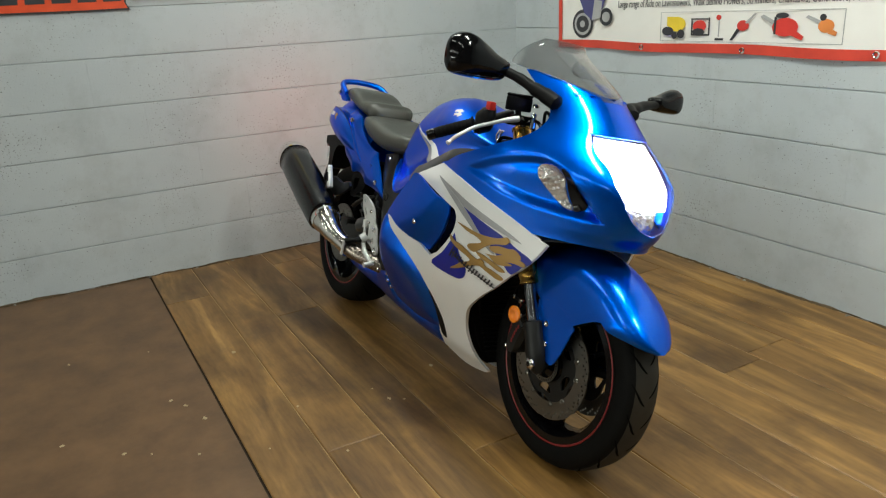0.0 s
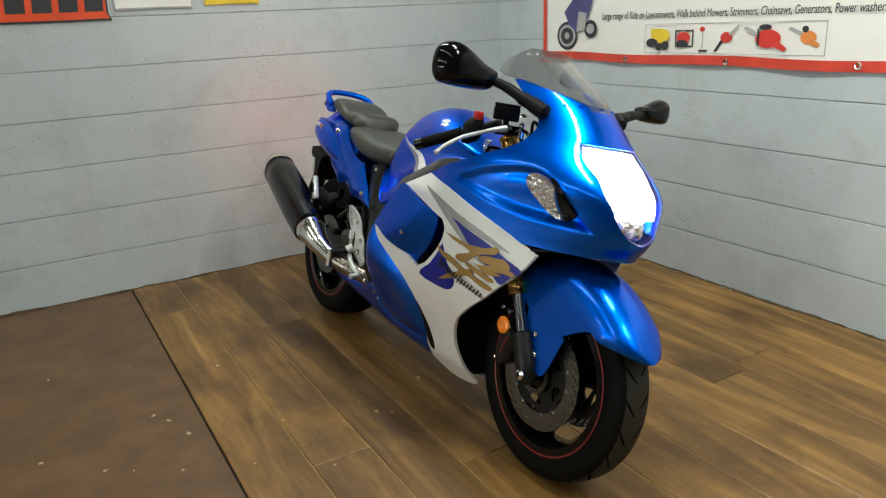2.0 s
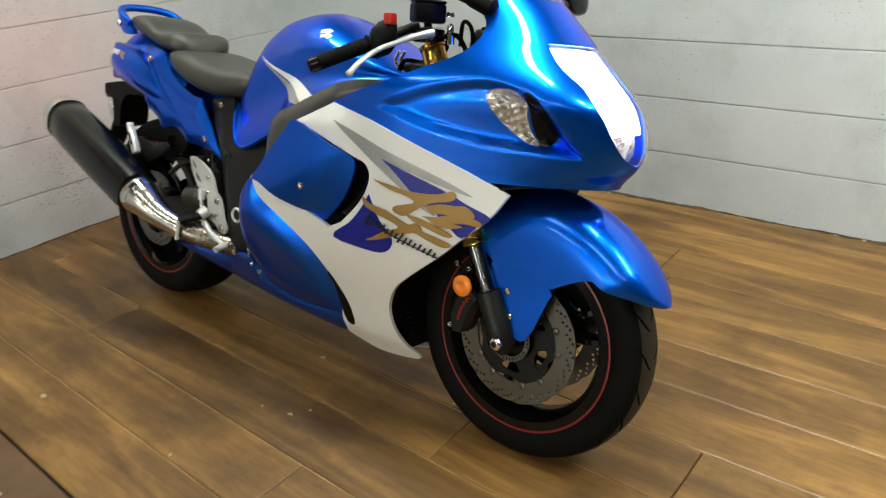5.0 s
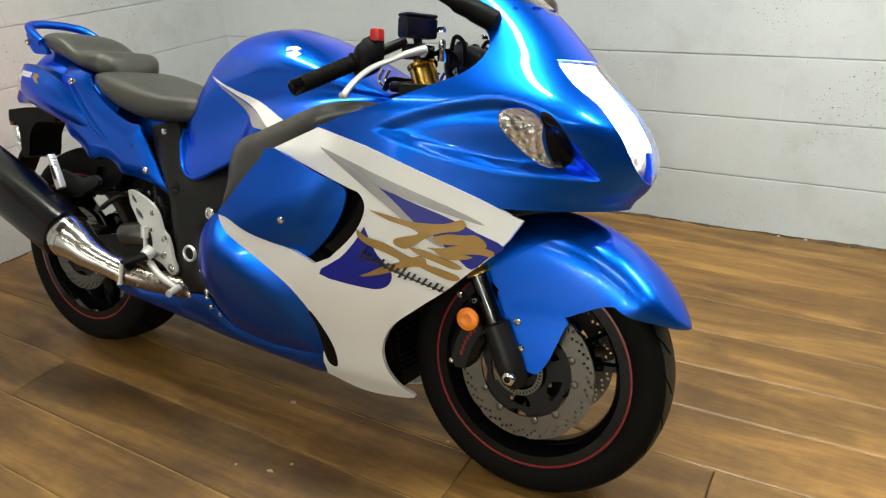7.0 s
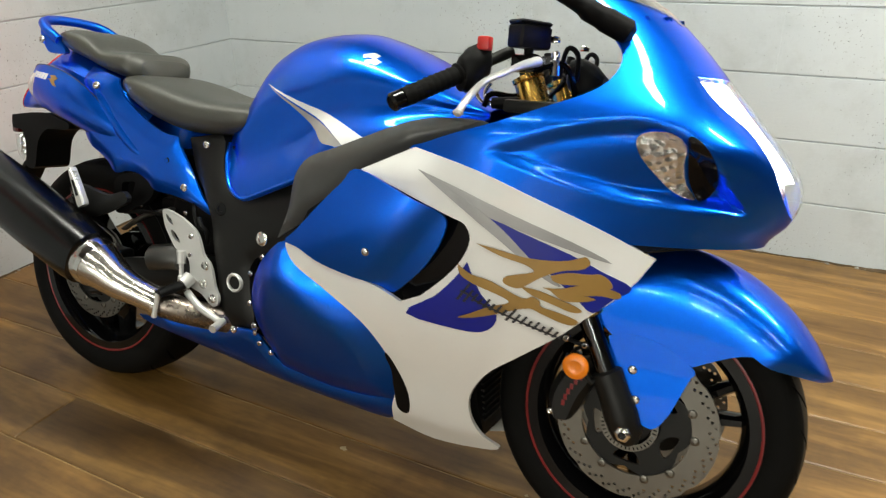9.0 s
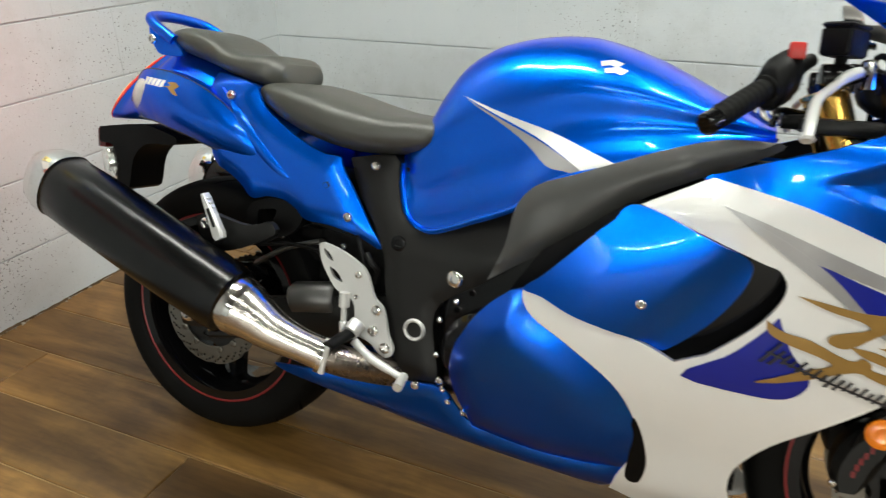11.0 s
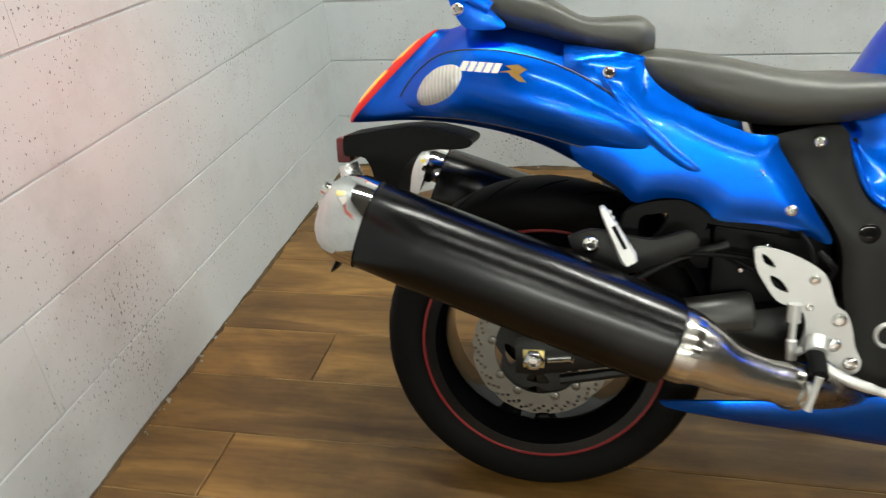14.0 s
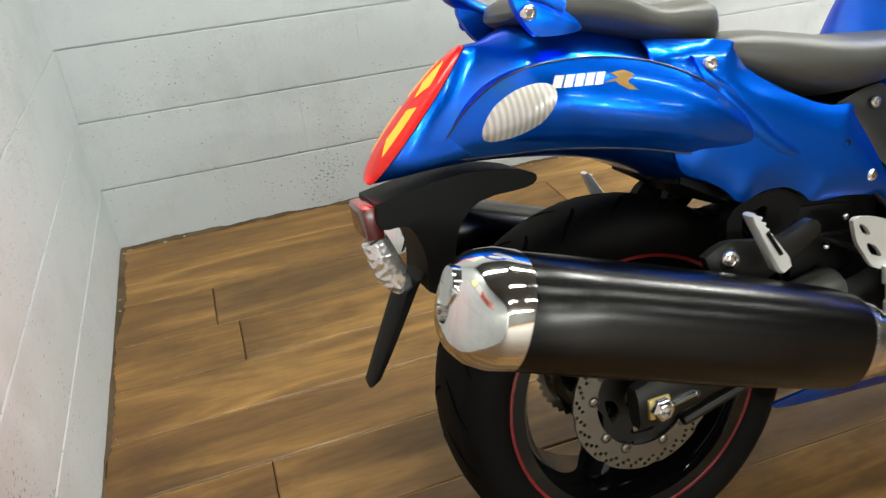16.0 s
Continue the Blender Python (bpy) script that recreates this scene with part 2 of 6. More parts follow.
PRINT_GREY = plain("print_grey", (0.4, 0.4, 0.4), 0.5, relief=0)
PRINT_RED = plain("print_red", (0.6, 0.04, 0.03), 0.5, relief=0)
PRINT_ORANGE = plain("print_orange", (0.75, 0.25, 0.06), 0.5, relief=0)
SCRAP = plain("paint_splash", (0.42, 0.33, 0.2), 0.6)
CRUMB = plain("plaster_dust", (0.26, 0.25, 0.22), 0.8)
GRIME = plain("swept_dirt", (0.085, 0.060, 0.036), 0.9, grain=180, vary=0.5, relief=0.6, spec=0.1)
DARK_RED = plain("dark_red_lens", (0.10, 0.008, 0.008), 0.2, 0, 0.5)


# ---- shapes ----
def part(name, bm, material, parent=None, label="", smooth=True, sharp=40):
    me = bpy.data.meshes.new(name)
    bmesh.ops.recalc_face_normals(bm, faces=bm.faces)
    for f in bm.faces:
        f.smooth = smooth
    lim = radians(sharp)
    if smooth:
        for e in bm.edges:
            if len(e.link_faces) == 2 and e.calc_face_angle(0) > lim:
                e.smooth = False
    bm.to_mesh(me)
    bm.free()
    me.materials.append(material)
    ob = new(name, me)
    if parent:
        ob.parent = parent
    return tagged(ob, label)


def crom(pts, n=6, closed=False):
    """A smooth curve through pts, n steps a span."""
    p = [Vector(q) for q in pts]
    out, m = [], len(p)
    for i in range(m if closed else m - 1):
        a, b, c, d = ((p[(i - 1) % m], p[i], p[(i + 1) % m], p[(i + 2) % m]) if closed else (p[max(i - 1, 0)], p[i], p[i + 1], p[min(i + 2, m - 1)]))
        for k in range(n):
            s = k / n
            out.append(0.5 * ((2 * b) + (c - a) * s + (2 * a - 5 * b + 4 * c - d) * s * s + (3 * b - a - 3 * c + d) * s ** 3))
    if not closed:
        out.append(p[-1])
    return out


def sheet(bm, rows, close=False):
    """Quads between rows of points."""
    vs = [[bm.verts.new(q) for q in r] for r in rows]
    for a, b in zip(vs, vs[1:]):
        for i in range(len(a) if close else len(a) - 1):
            j = (i + 1) % len(a)
            bm.faces.new((a[i], a[j], b[j], b[i]))
    return vs


def loft(bm, rings, caps=True):
    vs = sheet(bm, rings, True)
    if caps:
        bm.faces.new(vs[0][::-1])
        bm.faces.new(vs[-1])
    return vs


def thicken(bm, depth):
    bmesh.ops.recalc_face_normals(bm, faces=bm.faces)
    bmesh.ops.solidify(bm, geom=list(bm.faces), thickness=depth)


def tube(bm, path, radius, n=10, flat=1.0):
    """A round bar along path; radius is one number or one a point."""
    p = [Vector(q) for q in path]
    r = radius if isinstance(radius, (list, tuple)) else [radius] * len(p)
    rings, side = [], None
    for i, q in enumerate(p):
        d = (p[min(i + 1, len(p) - 1)] - p[max(i - 1, 0)]).normalized()
        if side is None:
            side = d.cross(Vector((0, 0, 1)) if abs(d.z) < 0.9 else Vector((0, 1, 0))).normalized()
        side = (side - d * side.dot(d)).normalized()
        up = side.cross(d)
        rings.append([q + r[i] * (side * math.cos(a) + up * flat * math.sin(a)) for a in (2 * math.pi * k / n for k in range(n))])
    loft(bm, rings)


def turned(bm, profile, centre, n=48, closed=True):
    """A ring round the y axis from a profile of (radius, y)."""
    cx, cy, cz = centre
    rings = [[(cx + r * math.cos(a), cy + y, cz + r * math.sin(a)) for r, y in profile] for a in (2 * math.pi * k / n for k in range(n))]
    vs = [[bm.verts.new(q) for q in r] for r in rings]
    for i in range(n):
        a, b = vs[i], vs[(i + 1) % n]
        for k in range(len(profile) if closed else len(profile) - 1):
            j = (k + 1) % len(profile)
            bm.faces.new((a[k], a[j], b[j], b[k]))


def block(bm, lo, hi, bevel=0.004, seg=2):
    r = bmesh.ops.create_cube(bm, size=1)
    for v in r["verts"]:
        v.co = Vector([lo[i] + (v.co[i] + 0.5) * (hi[i] - lo[i]) for i in range(3)])
    if bevel:
        es = {e for v in r["verts"] for e in v.link_edges}
        bmesh.ops.bevel(bm, geom=list(es), offset=bevel, segments=seg, affect="EDGES", profile=0.6)
    return r


def stud(bm, at, r, h, n=12, dome=0.3, axis=(0, -1, 0)):
    """A bolt head: collar, chamfer and a sunk socket, standing out along axis."""
    ax = Vector(axis).normalized()
    s = ax.cross(Vector((0, 0, 1)) if abs(ax.z) < 0.9 else Vector((1, 0, 0))).normalized()
    u = ax.cross(s)
    at = Vector(at)
    prof = [(1.0, 0), (1.0, 0.55), (0.85, 0.85), (0.55, 1.0), (0.48, 1.0), (0.42, 1 - dome), (0.02, 1 - dome)]
    loft(bm, [[at + ax * h * k + r * q * (s * math.cos(a) + u * math.sin(a)) for a in (2 * math.pi * i / n for i in range(n))] for q, k in prof])


def inside(poly, x, y):
    hit = False
    for (x1, y1), (x2, y2) in zip(poly, poly[1:] + poly[:1]):
        if (y1 > y) != (y2 > y) and x < (x2 - x1) * (y - y1) / (y2 - y1) + x1:
            hit = not hit
    return hit


def gap_to(poly, x, y):
    best = 9.0
    for (x1, y1), (x2, y2) in zip(poly, poly[1:] + poly[:1]):
        dx, dy = x2 - x1, y2 - y1
        s = max(0, min(1, ((x - x1) * dx + (y - y1) * dy) / (dx * dx + dy * dy + 1e-12)))
        best = min(best, math.hypot(x - x1 - s * dx, y - y1 - s * dy))
    return best


def filled(outline, step, holes=()):
    """Triangles that fill a flat outline, with an even grid inside it."""
    from mathutils import geometry
    loops, pts, edges = [list(outline), *[list(h) for h in holes]], [], []
    for lp in loops:
        k = len(pts)
        pts += [Vector(q) for q in lp]
        edges += [(k + i, k + (i + 1) % len(lp)) for i in range(len(lp))]
    xs, ys = [q[0] for q in outline], [q[1] for q in outline]
    y, odd = min(ys) + step / 2, 0
    while y < max(ys):
        x = min(xs) + step / 2 * (1 + odd)
        while x < max(xs):
            if inside(loops[0], x, y) and all(gap_to(lp, x, y) > step * 0.45 for lp in loops) and not any(inside(h, x, y) for h in loops[1:]):
                pts.append(Vector((x, y)))
            x += step
        y, odd = y + step * 0.87, 1 - odd
    v, _, f, *_ = geometry.delaunay_2d_cdt(pts, edges, [], 0, 1e-6)
    keep = []
    for t in f:
        cx, cy = sum(v[i].x for i in t) / 3, sum(v[i].y for i in t) / 3
        if inside(loops[0], cx, cy) and not any(inside(h, cx, cy) for h in loops[1:]):
            keep.append(t)
    return v, keep


def curve2(pts, n=5):
    return [(q.x, q.y) for q in crom([(a, b, 0) for a, b in pts], n, True)]


def skin(outline, form, lift=0.0, thick=0.004, step=0.018, holes=(), side=-1, dome=0.0, reach=0.04):
    """A panel over a side-view outline that lies on the half width form(x, z); dome raises its middle."""
    bm = bmesh.new()
    v, f = filled(outline, step, holes)

    def depth(q):
        rise = dome * min(1, gap_to(outline, q.x, q.y) / reach) if dome else 0.0
        rise = dome * math.sin(math.pi / 2 * rise / dome) if dome else 0.0
        return form(q.x, q.y) + lift + rise
    outer = [bm.verts.new((q.x, side * depth(q), q.y)) for q in v]
    inner = [bm.verts.new((q.x, side * (form(q.x, q.y) + lift - thick), q.y)) for q in v]
    count = {}
    for t in f:
        bm.faces.new([outer[i] for i in t])
        bm.faces.new([inner[i] for i in reversed(t)])
        for a, b in zip(t, (*t[1:], t[0])):
            count[(a, b)] = 1
    for a, b in list(count):
        if (b, a) not in count:
            bm.faces.new((outer[b], outer[a], inner[a], inner[b]))
    return bm


def flat_plate(outline, y0, y1, holes=(), step=0.05):
    return skin(outline, lambda x, z: 0.0, -min(y0, y1), abs(y1 - y0), step, holes)


def ring2(cx, cz, r, n=24, turn=0.0):
    return [(cx + r * math.cos(turn + 2 * math.pi * i / n), cz + r * math.sin(turn + 2 * math.pi * i / n)) for i in range(n)]


# ---- room ----
ROOM_X, ROOM_Y, ROOM_Z = 8.0, -15.0, 3.0
COURSE, FIRST = 0.2258, 0.2165


def rise(x, y):
    """The laminate lies almost level, with a slow swell of a few millimetres."""
    return 0.0068 * math.cos(math.pi * max(0.0, min(1.0, (x - 0.95) / 1.48))) * math.exp(-((y + 1.65) / 0.7) ** 2) * math.exp(-(max(0.0, abs(x - 1.7) - 0.9) / 0.4) ** 2)


def structure(name, bm, material, label, category, smooth=False):
    return tagged(part(name, bm, material, None, label, smooth), "", category, "", "structure")


def box(lo, hi, bevel=0.0):
    bm = bmesh.new()
    block(bm, lo, hi, bevel)
    return bm


wall_tail = structure("wall_west", box((-0.25, ROOM_Y, -0.1), (-0.004, 0.25, ROOM_Z)), MORTAR, "pale blue-grey painted concrete block wall behind the motorcycle's tail", "wall")
wall_back = structure("wall_north", box((-0.004, 0.004, -0.1), (ROOM_X, 0.25, ROOM_Z)), MORTAR, "pale blue-grey painted concrete block wall with a banner", "wall")
# east and south walls and ceiling are unseen, added to close the room
structure("wall_east", box((ROOM_X, ROOM_Y, -0.1), (ROOM_X + 0.2, 0.25, ROOM_Z)), FAR_WALL, "dark grey wall, out of view, that closes the room", "wall")
structure("wall_south", box((-0.25, ROOM_Y - 0.2, -0.1), (ROOM_X + 0.2, ROOM_Y, ROOM_Z)), FAR_WALL, "dark grey wall, out of view, that closes the room", "wall")
structure("ceiling", box((-0.25, ROOM_Y - 0.2, ROOM_Z), (ROOM_X + 0.2, 0.25, ROOM_Z + 0.15)), CEILING, "dark grey ceiling, out of view, that keeps reflections dark", "ceiling")


def floor_sheet(x0, x1, y0, y1, lift, down, nx, ny):
    bm = bmesh.new()
    top = [[(x0 + (x1 - x0) * i / nx, y0 + (y1 - y0) * j / ny) for i in range(nx + 1)] for j in range(ny + 1)]
    sheet(bm, [[(x, y, rise(x, y) + lift) for x, y in r] for r in top])
    bmesh.ops.solidify(bm, geom=list(bm.faces), thickness=down)
    return bm


floor = structure("floor", floor_sheet(-0.01, ROOM_X + 0.01, ROOM_Y - 0.01, 0.01, -0.006, 0.05, 60, 60), GAP, "brown oak laminate boards beside worn brown painted boarding", "floor", True)


# ---- motorcycle: forms ----
bike = new("motorcycle")
bike.matrix_world = pose(0.937, -1.638, -0.018, -14.0, -0.62, 1.29)
tagged(bike, "blue and white sports motorcycle leaning on its side stand, headlamp lit", "motorcycle")
FRONT, REAR = (1.485, 0.004, 0.292), (0.014, 0.008, 0.337)
GUARD = (1.495, 0.004, 0.282)

def table(rows, v):
    """Smooth value at v from rows of (place, value)."""
    if v <= rows[0][0]:
        return rows[0][1]
    for i in range(len(rows) - 1):
        (a, p), (b, q) = rows[i], rows[i + 1]
        if v <= b:
            m0 = (q - rows[i - 1][1]) / (b - rows[i - 1][0]) if i else (q - p) / (b - a)
            m1 = (rows[i + 2][1] - p) / (rows[i + 2][0] - a) if i + 2 < len(rows) else (q - p) / (b - a)
            s, w = (v - a) / (b - a), b - a
            return ((2*s**3 - 3*s**2 + 1) * p + (s**3 - 2*s**2 + s) * w * m0 + (3*s**2 - 2*s**3) * q + (s**3 - s**2) * w * m1)
    return rows[-1][1]


WIDE = [(.10, .02), (.15, .06), (.20, .10), (.30, .15), (.40, .192), (.50, .224), (.60, .24), (.70, .25), (.80, .255), (.86, .25), (.92, .225), (1.0, .185), (1.1, .14), (1.2, .09)]
NOSE = [(.60, 1.665), (.64, 1.665), (.67, 1.674), (.70, 1.70), (.74, 1.717), (.78, 1.712), (.82, 1.685), (.87, 1.64), (.93, 1.585), (1.02, 1.50), (1.08, 1.425), (1.18, 1.25)]
ROUND = [(.60, 1.8), (.66, 1.75), (.72, 1.72), (.78, 1.9), (.84, 2.4), (.95, 2.1), (1.05, 2.0), (1.18, 2.0)]
ALONG = [(.5, .92), (.62, 1.02), (.75, 1.09), (.85, 1.11), (1.0, 1.06), (1.2, 1.0)]


def ease(v, a, b):
    """0 at a, 1 at b, smooth between."""
    s = max(0.0, min(1.0, (v - a) / (b - a)))
    return s * s * (3 - 2 * s)


def girth(x, z):
    """The flanks swell in the middle."""
    return 1 + .09 * ease(x, .55, .8) * ease(x, 1.5, 1.2) * ease(z, .25, .45) * ease(z, .98, .82)


def fairing(x, z):
    """Half width of the fairing at x along and z up."""
    g = table(WIDE, z) * girth(x, z)
    if x <= 1.2:
        return g * table(ALONG, x) - .028 * ease(z, .735, .81) * (1 - ease(x, 1.06, 1.2))
    tip = table(NOSE, max(z, .60))
    u = min(1, (x - 1.2) / (tip - 1.2))
    p = table(ROUND, z)
    return g * (1 - u ** p) ** (1 / p)

RECESS = curve2([(1.222, 0.797), (1.275, 0.829), (1.338, 0.854), (1.441, 0.874), (1.501, 0.868), (1.544, 0.849), (1.585, 0.809), (1.62, .755), (1.642, .724), (1.581, 0.723), (1.513, 0.728), (1.444, 0.733), (1.319, 0.760)], 4)


def cowl(x, z):
    """The fairing with the hollow round its front indicator."""
    f = fairing(x, z)
    if 1.19 < x < 1.66 and .72 < z < .88 and inside(RECESS, x, z):
        d = gap_to(RECESS, x, z)
        s = min(1, d / .03)
        f -= (.010 + .030 * max(0, (x - 1.3) / .3)) * s * s * (3 - 2 * s)
    return f


def both(name, make, material, parent, label=""):
    """A pair of parts, right and left."""
    return [part(name, make(s), material, parent, label) for s in (-1, 1)]


def mirrored(bm):
    """Adds the left half of what is built on the right."""
    g = bmesh.ops.duplicate(bm, geom=list(bm.verts) + list(bm.edges) + list(bm.faces))
    vs = [e for e in g["geom"] if isinstance(e, bmesh.types.BMVert)]
    for v in vs:
        v.co.y *= -1
    bmesh.ops.reverse_faces(bm, faces=[e for e in g["geom"] if isinstance(e, bmesh.types.BMFace)])
    return bm


# trailing edge of the upper cowl, edge of headlamp, edge of screen: place along by height
BACK = [(0.630, 1.500), (0.657, 1.460), (0.685, 1.402), (0.718, 1.318), (0.762, 1.185), (0.789, 1.070), (0.802, 1.100), (0.819, 1.145), (0.848, 1.232), (0.879, 1.308), (0.914, 1.382), (0.957, 1.410), (0.999, 1.392), (1.064, 1.300), (1.110, 1.225), (1.152, 1.165), (1.200, 1.120)]
LAMP = [(.716, 1.706), (.725, 1.700), (.761, 1.684), (.810, 1.663), (.861, 1.622), (.901, 1.570), (.931, 1.539), (.958, 1.518)]
SCREEN = [(1.036, 1.482), (1.048, 1.467), (1.066, 1.417), (1.084, 1.346), (1.103, 1.257), (1.117, 1.168), (1.126, 1.152), (1.151, 1.160), (1.186, 1.222), (1.21, 1.246)]


def nose_sheet(z0, z1, left, right, nz, nx, lift=0.0, form=None):
    """A sheet over the cowl between two edges, each a place along by height; right None is the nose itself."""
    rows = []
    for j in range(nz + 1):
        z = z0 + (z1 - z0) * j / nz
        tip = table(NOSE, z)
        a = min(left(z), tip - .002)
        b = min(right(z), tip) if right else tip
        row = []
        for i in range(nx + 1):
            s = i / nx
            x = a + (b - a) * (math.sin(s * math.pi / 2) if right is None else s)
            row.append((x, -((form or fairing)(x, z) + lift if x < tip - 1e-5 else 0.0), z))
        rows.append(row)
    return rows


def nose_part(name, rows, thick, material, parent, label="", weld=True):
    bm = bmesh.new()
    sheet(bm, rows)
    mirrored(bm)
    bmesh.ops.remove_doubles(bm, verts=bm.verts, dist=0.0008)
    thicken(bm, thick)
    return part(name, bm, material, parent, label, True, 50)


def edge(rows):
    return lambda z: table(rows, z)


def lamp_or_nose(z):
    return table(LAMP, z) if .716 < z < .958 else 9.0


def cowl_right(z):
    if z < .716:
        return 9.0
    return table(LAMP, z)


# upper cowl: the chin, the cheeks beside the lamp, and the shoulders beside the screen
upper = nose_part("upper_fairing", nose_sheet(.66, .712, edge(BACK), None, 8, 36, 0, cowl), .005, BLUE, bike, "candy blue upper fairing")
bm = bmesh.new()
sheet(bm, nose_sheet(.712, .955, edge(BACK), cowl_right, 44, 56, 0, cowl))
mirrored(bm)
thicken(bm, .005)
part("fairing_cheek", bm, BLUE, bike, "candy blue fairing sides beside the headlamp")
bm = bmesh.new()
sheet(bm, nose_sheet(.955, 1.045, edge(BACK), None, 14, 34, 0))
sheet(bm, nose_sheet(1.045, 1.100, edge(BACK), edge(SCREEN), 12, 24, 0))
mirrored(bm)
bmesh.ops.remove_doubles(bm, verts=bm.verts, dist=0.0008)
thicken(bm, .005)
part("screen_surround", bm, BLUE, bike, "candy blue shoulders below the windscreen")
nose_part("lamp_bridge", nose_sheet(.947, .958, lambda z: table(LAMP, .957) - .012, None, 5, 18, .001), .004, BLUE, bike)
nose_part("windscreen", nose_sheet(1.036, 1.197, lambda z: table(SCREEN, z) - .006, None, 30, 22, .003), .003, SMOKE, bike, "smoke tinted double bubble windscreen")
headlamp = nose_part("headlamp", nose_sheet(.716, .95, lamp_or_nose, None, 26, 18, .001), .003, CLEAR, bike, "clear headlamp glass with the lamp lit")
bm = bmesh.new()
sheet(bm, nose_sheet(.778, .938, lambda z: table(LAMP, z) + .006, None, 20, 14, -.008))
for v in bm.verts:
    v.co.x -= .014
mirrored(bm)
bmesh.ops.remove_doubles(bm, verts=bm.verts, dist=0.0008)
part("lamp_beam", bm, LAMP_GLOW, headlamp, "white lit lamp")
bm = bmesh.new()
sheet(bm, nose_sheet(.712, .95, lambda z: table(LAMP, z) - .004, None, 20, 14, -.02))
for v in bm.verts:
    v.co.x -= .03
mirrored(bm)
part("lamp_bowl", bm, REFLECTOR, headlamp, "faceted silver reflector")
# chin underside, dark
bm = bmesh.new()
sheet(bm, [[(1.38 + (table(NOSE, .665) - .012 - 1.38) * s, y * (fairing(1.38 + (table(NOSE, .665) - .012 - 1.38) * s, .665) - .004), .668 - .05 * (1 - s) ** 2) for y in [k / 8 - 1 for k in range(17)]] for s in [i / 14 for i in range(15)]])
thicken(bm, .004)
part("chin_tray", bm, PLASTIC, bike, "black plastic under the nose")

# front indicators and intakes
LENS = curve2([(1.459, .841), (1.477, .852), (1.511, .852), (1.534, .834), (1.532, .801), (1.538, .769), (1.554, .744), (1.52, .755), (1.487, .786), (1.464, .816)], 4)
INTAKE = curve2([(1.538, .849), (1.563, .837), (1.583, .806), (1.585, .771), (1.572, .748), (1.557, .745), (1.542, .774), (1.538, .807)], 4)
for s in (-1, 1):
    lens = part("front_indicator", skin(LENS, cowl, .009, .002, .012, (), s, .006, .02), CLEAR, bike, "clear glass front indicator")
    part("indicator_bowl", skin(LENS, cowl, .0045, .004, .012, (), s), REFLECTOR, lens, "faceted silver bowl")
    part("air_intake", skin(INTAKE, cowl, .0045, .004, .014, (), s), GLOSS_BLACK, bike, "dark intake mouth beside the indicator")

# side fairing panels
def settle(pts):
    """The upper outline of the side panel eased down to its height."""
    return [(q[0], q[1] - .013 * ease(q[1], .49, .60) * (1 - ease(q[1], .83, .90))) for q in pts]


STRIPE = [(.988, .757), (1.082, .805), (1.208, 0.778), (1.334, 0.731), (1.428, 0.691), (1.508, 0.650)]
FRONT_EDGE = [(1.485, 0.611), (1.449, 0.567), (1.417, 0.533), (1.371, 0.485), (1.293, 0.424), (1.227, 0.369), (1.181, 0.299), (1.175, 0.238), (1.196, 0.190), (1.225, 0.165), (1.190, 0.143), (1.060, 0.126), (0.969, 0.160)]
SCOOP = [(0.983, 0.209), (1.020, 0.307), (1.007, 0.372), (0.970, 0.435), (0.896, 0.496), (0.835, 0.543), (0.817, 0.589), (0.839, 0.597), (0.910, 0.558), (1.009, 0.526), (1.063, 0.498)]
DUCT = [(1.108, 0.521), (1.149, 0.565), (1.187, 0.613), (1.203, 0.653), (1.192, 0.680), (1.166, 0.690), (1.110, 0.710)]


def run(pts, n=4):
    return [(q.x, q.y) for q in crom([(a, b, 0) for a, b in pts], n)]


WHITE_EDGE = settle([STRIPE[0]] + run(STRIPE[1:], 4) + run(FRONT_EDGE, 4) + run(SCOOP, 4) + run(DUCT, 4))
BULGE = settle(curve2([(.986, 0.756), (0.950, 0.727), (0.906, 0.683), (0.853, 0.628), (0.819, 0.597), (0.853, 0.588), (0.910, 0.560), (1.009, 0.528), (1.036, 0.512), (1.052, 0.518), (1.080, 0.548), (1.112, 0.588), (1.140, 0.632), (1.154, 0.670), (1.150, 0.688), (1.134, 0.700), (1.105, 0.711)], 5))
MOUTH = settle(curve2([(1.047, 0.508), (1.063, 0.486), (1.103, 0.517), (1.147, 0.564), (1.185, 0.612), (1.201, 0.653), (1.192, 0.680), (1.163, 0.691), (1.116, 0.665), (1.077, 0.586)], 4))
LOW = [(0.819, 0.597), (0.817, 0.586), (0.835, 0.541), (0.894, 0.495), (0.968, 0.435), (1.005, 0.372), (1.017, 0.317), (1.000, 0.235), (0.930, 0.225), (0.823, 0.225), (0.700, 0.245), (0.677, 0.301), (0.666, 0.363), (0.678, 0.425), (0.716, 0.492), (0.760, 0.553), (0.796, 0.588)]
LOWER_EDGE = settle([LOW[0], *run(LOW[1:8], 4), *run(LOW[8:11], 4), *run(LOW[11:], 4)])
PAN = [(.225, .272), (.30, .278), (.40, .285), (.50, .292), (.557, .312), (.640, .322), (.668, .285), (.70, .249), (.823, .229), (.93, .229), (.998, .240), (.985, .205), (.952, .156), (.82, .170), (.66, .190), (.53, .206), (.40, .226), (.30, .243), (.24, .258)]
SLOT = curve2([(1.008, 0.367), (1.025, 0.328), (1.036, 0.260), (1.024, 0.205), (1.000, 0.212), (1.005, 0.281)], 4)


def side_form(x, z):
    return fairing(x, z)


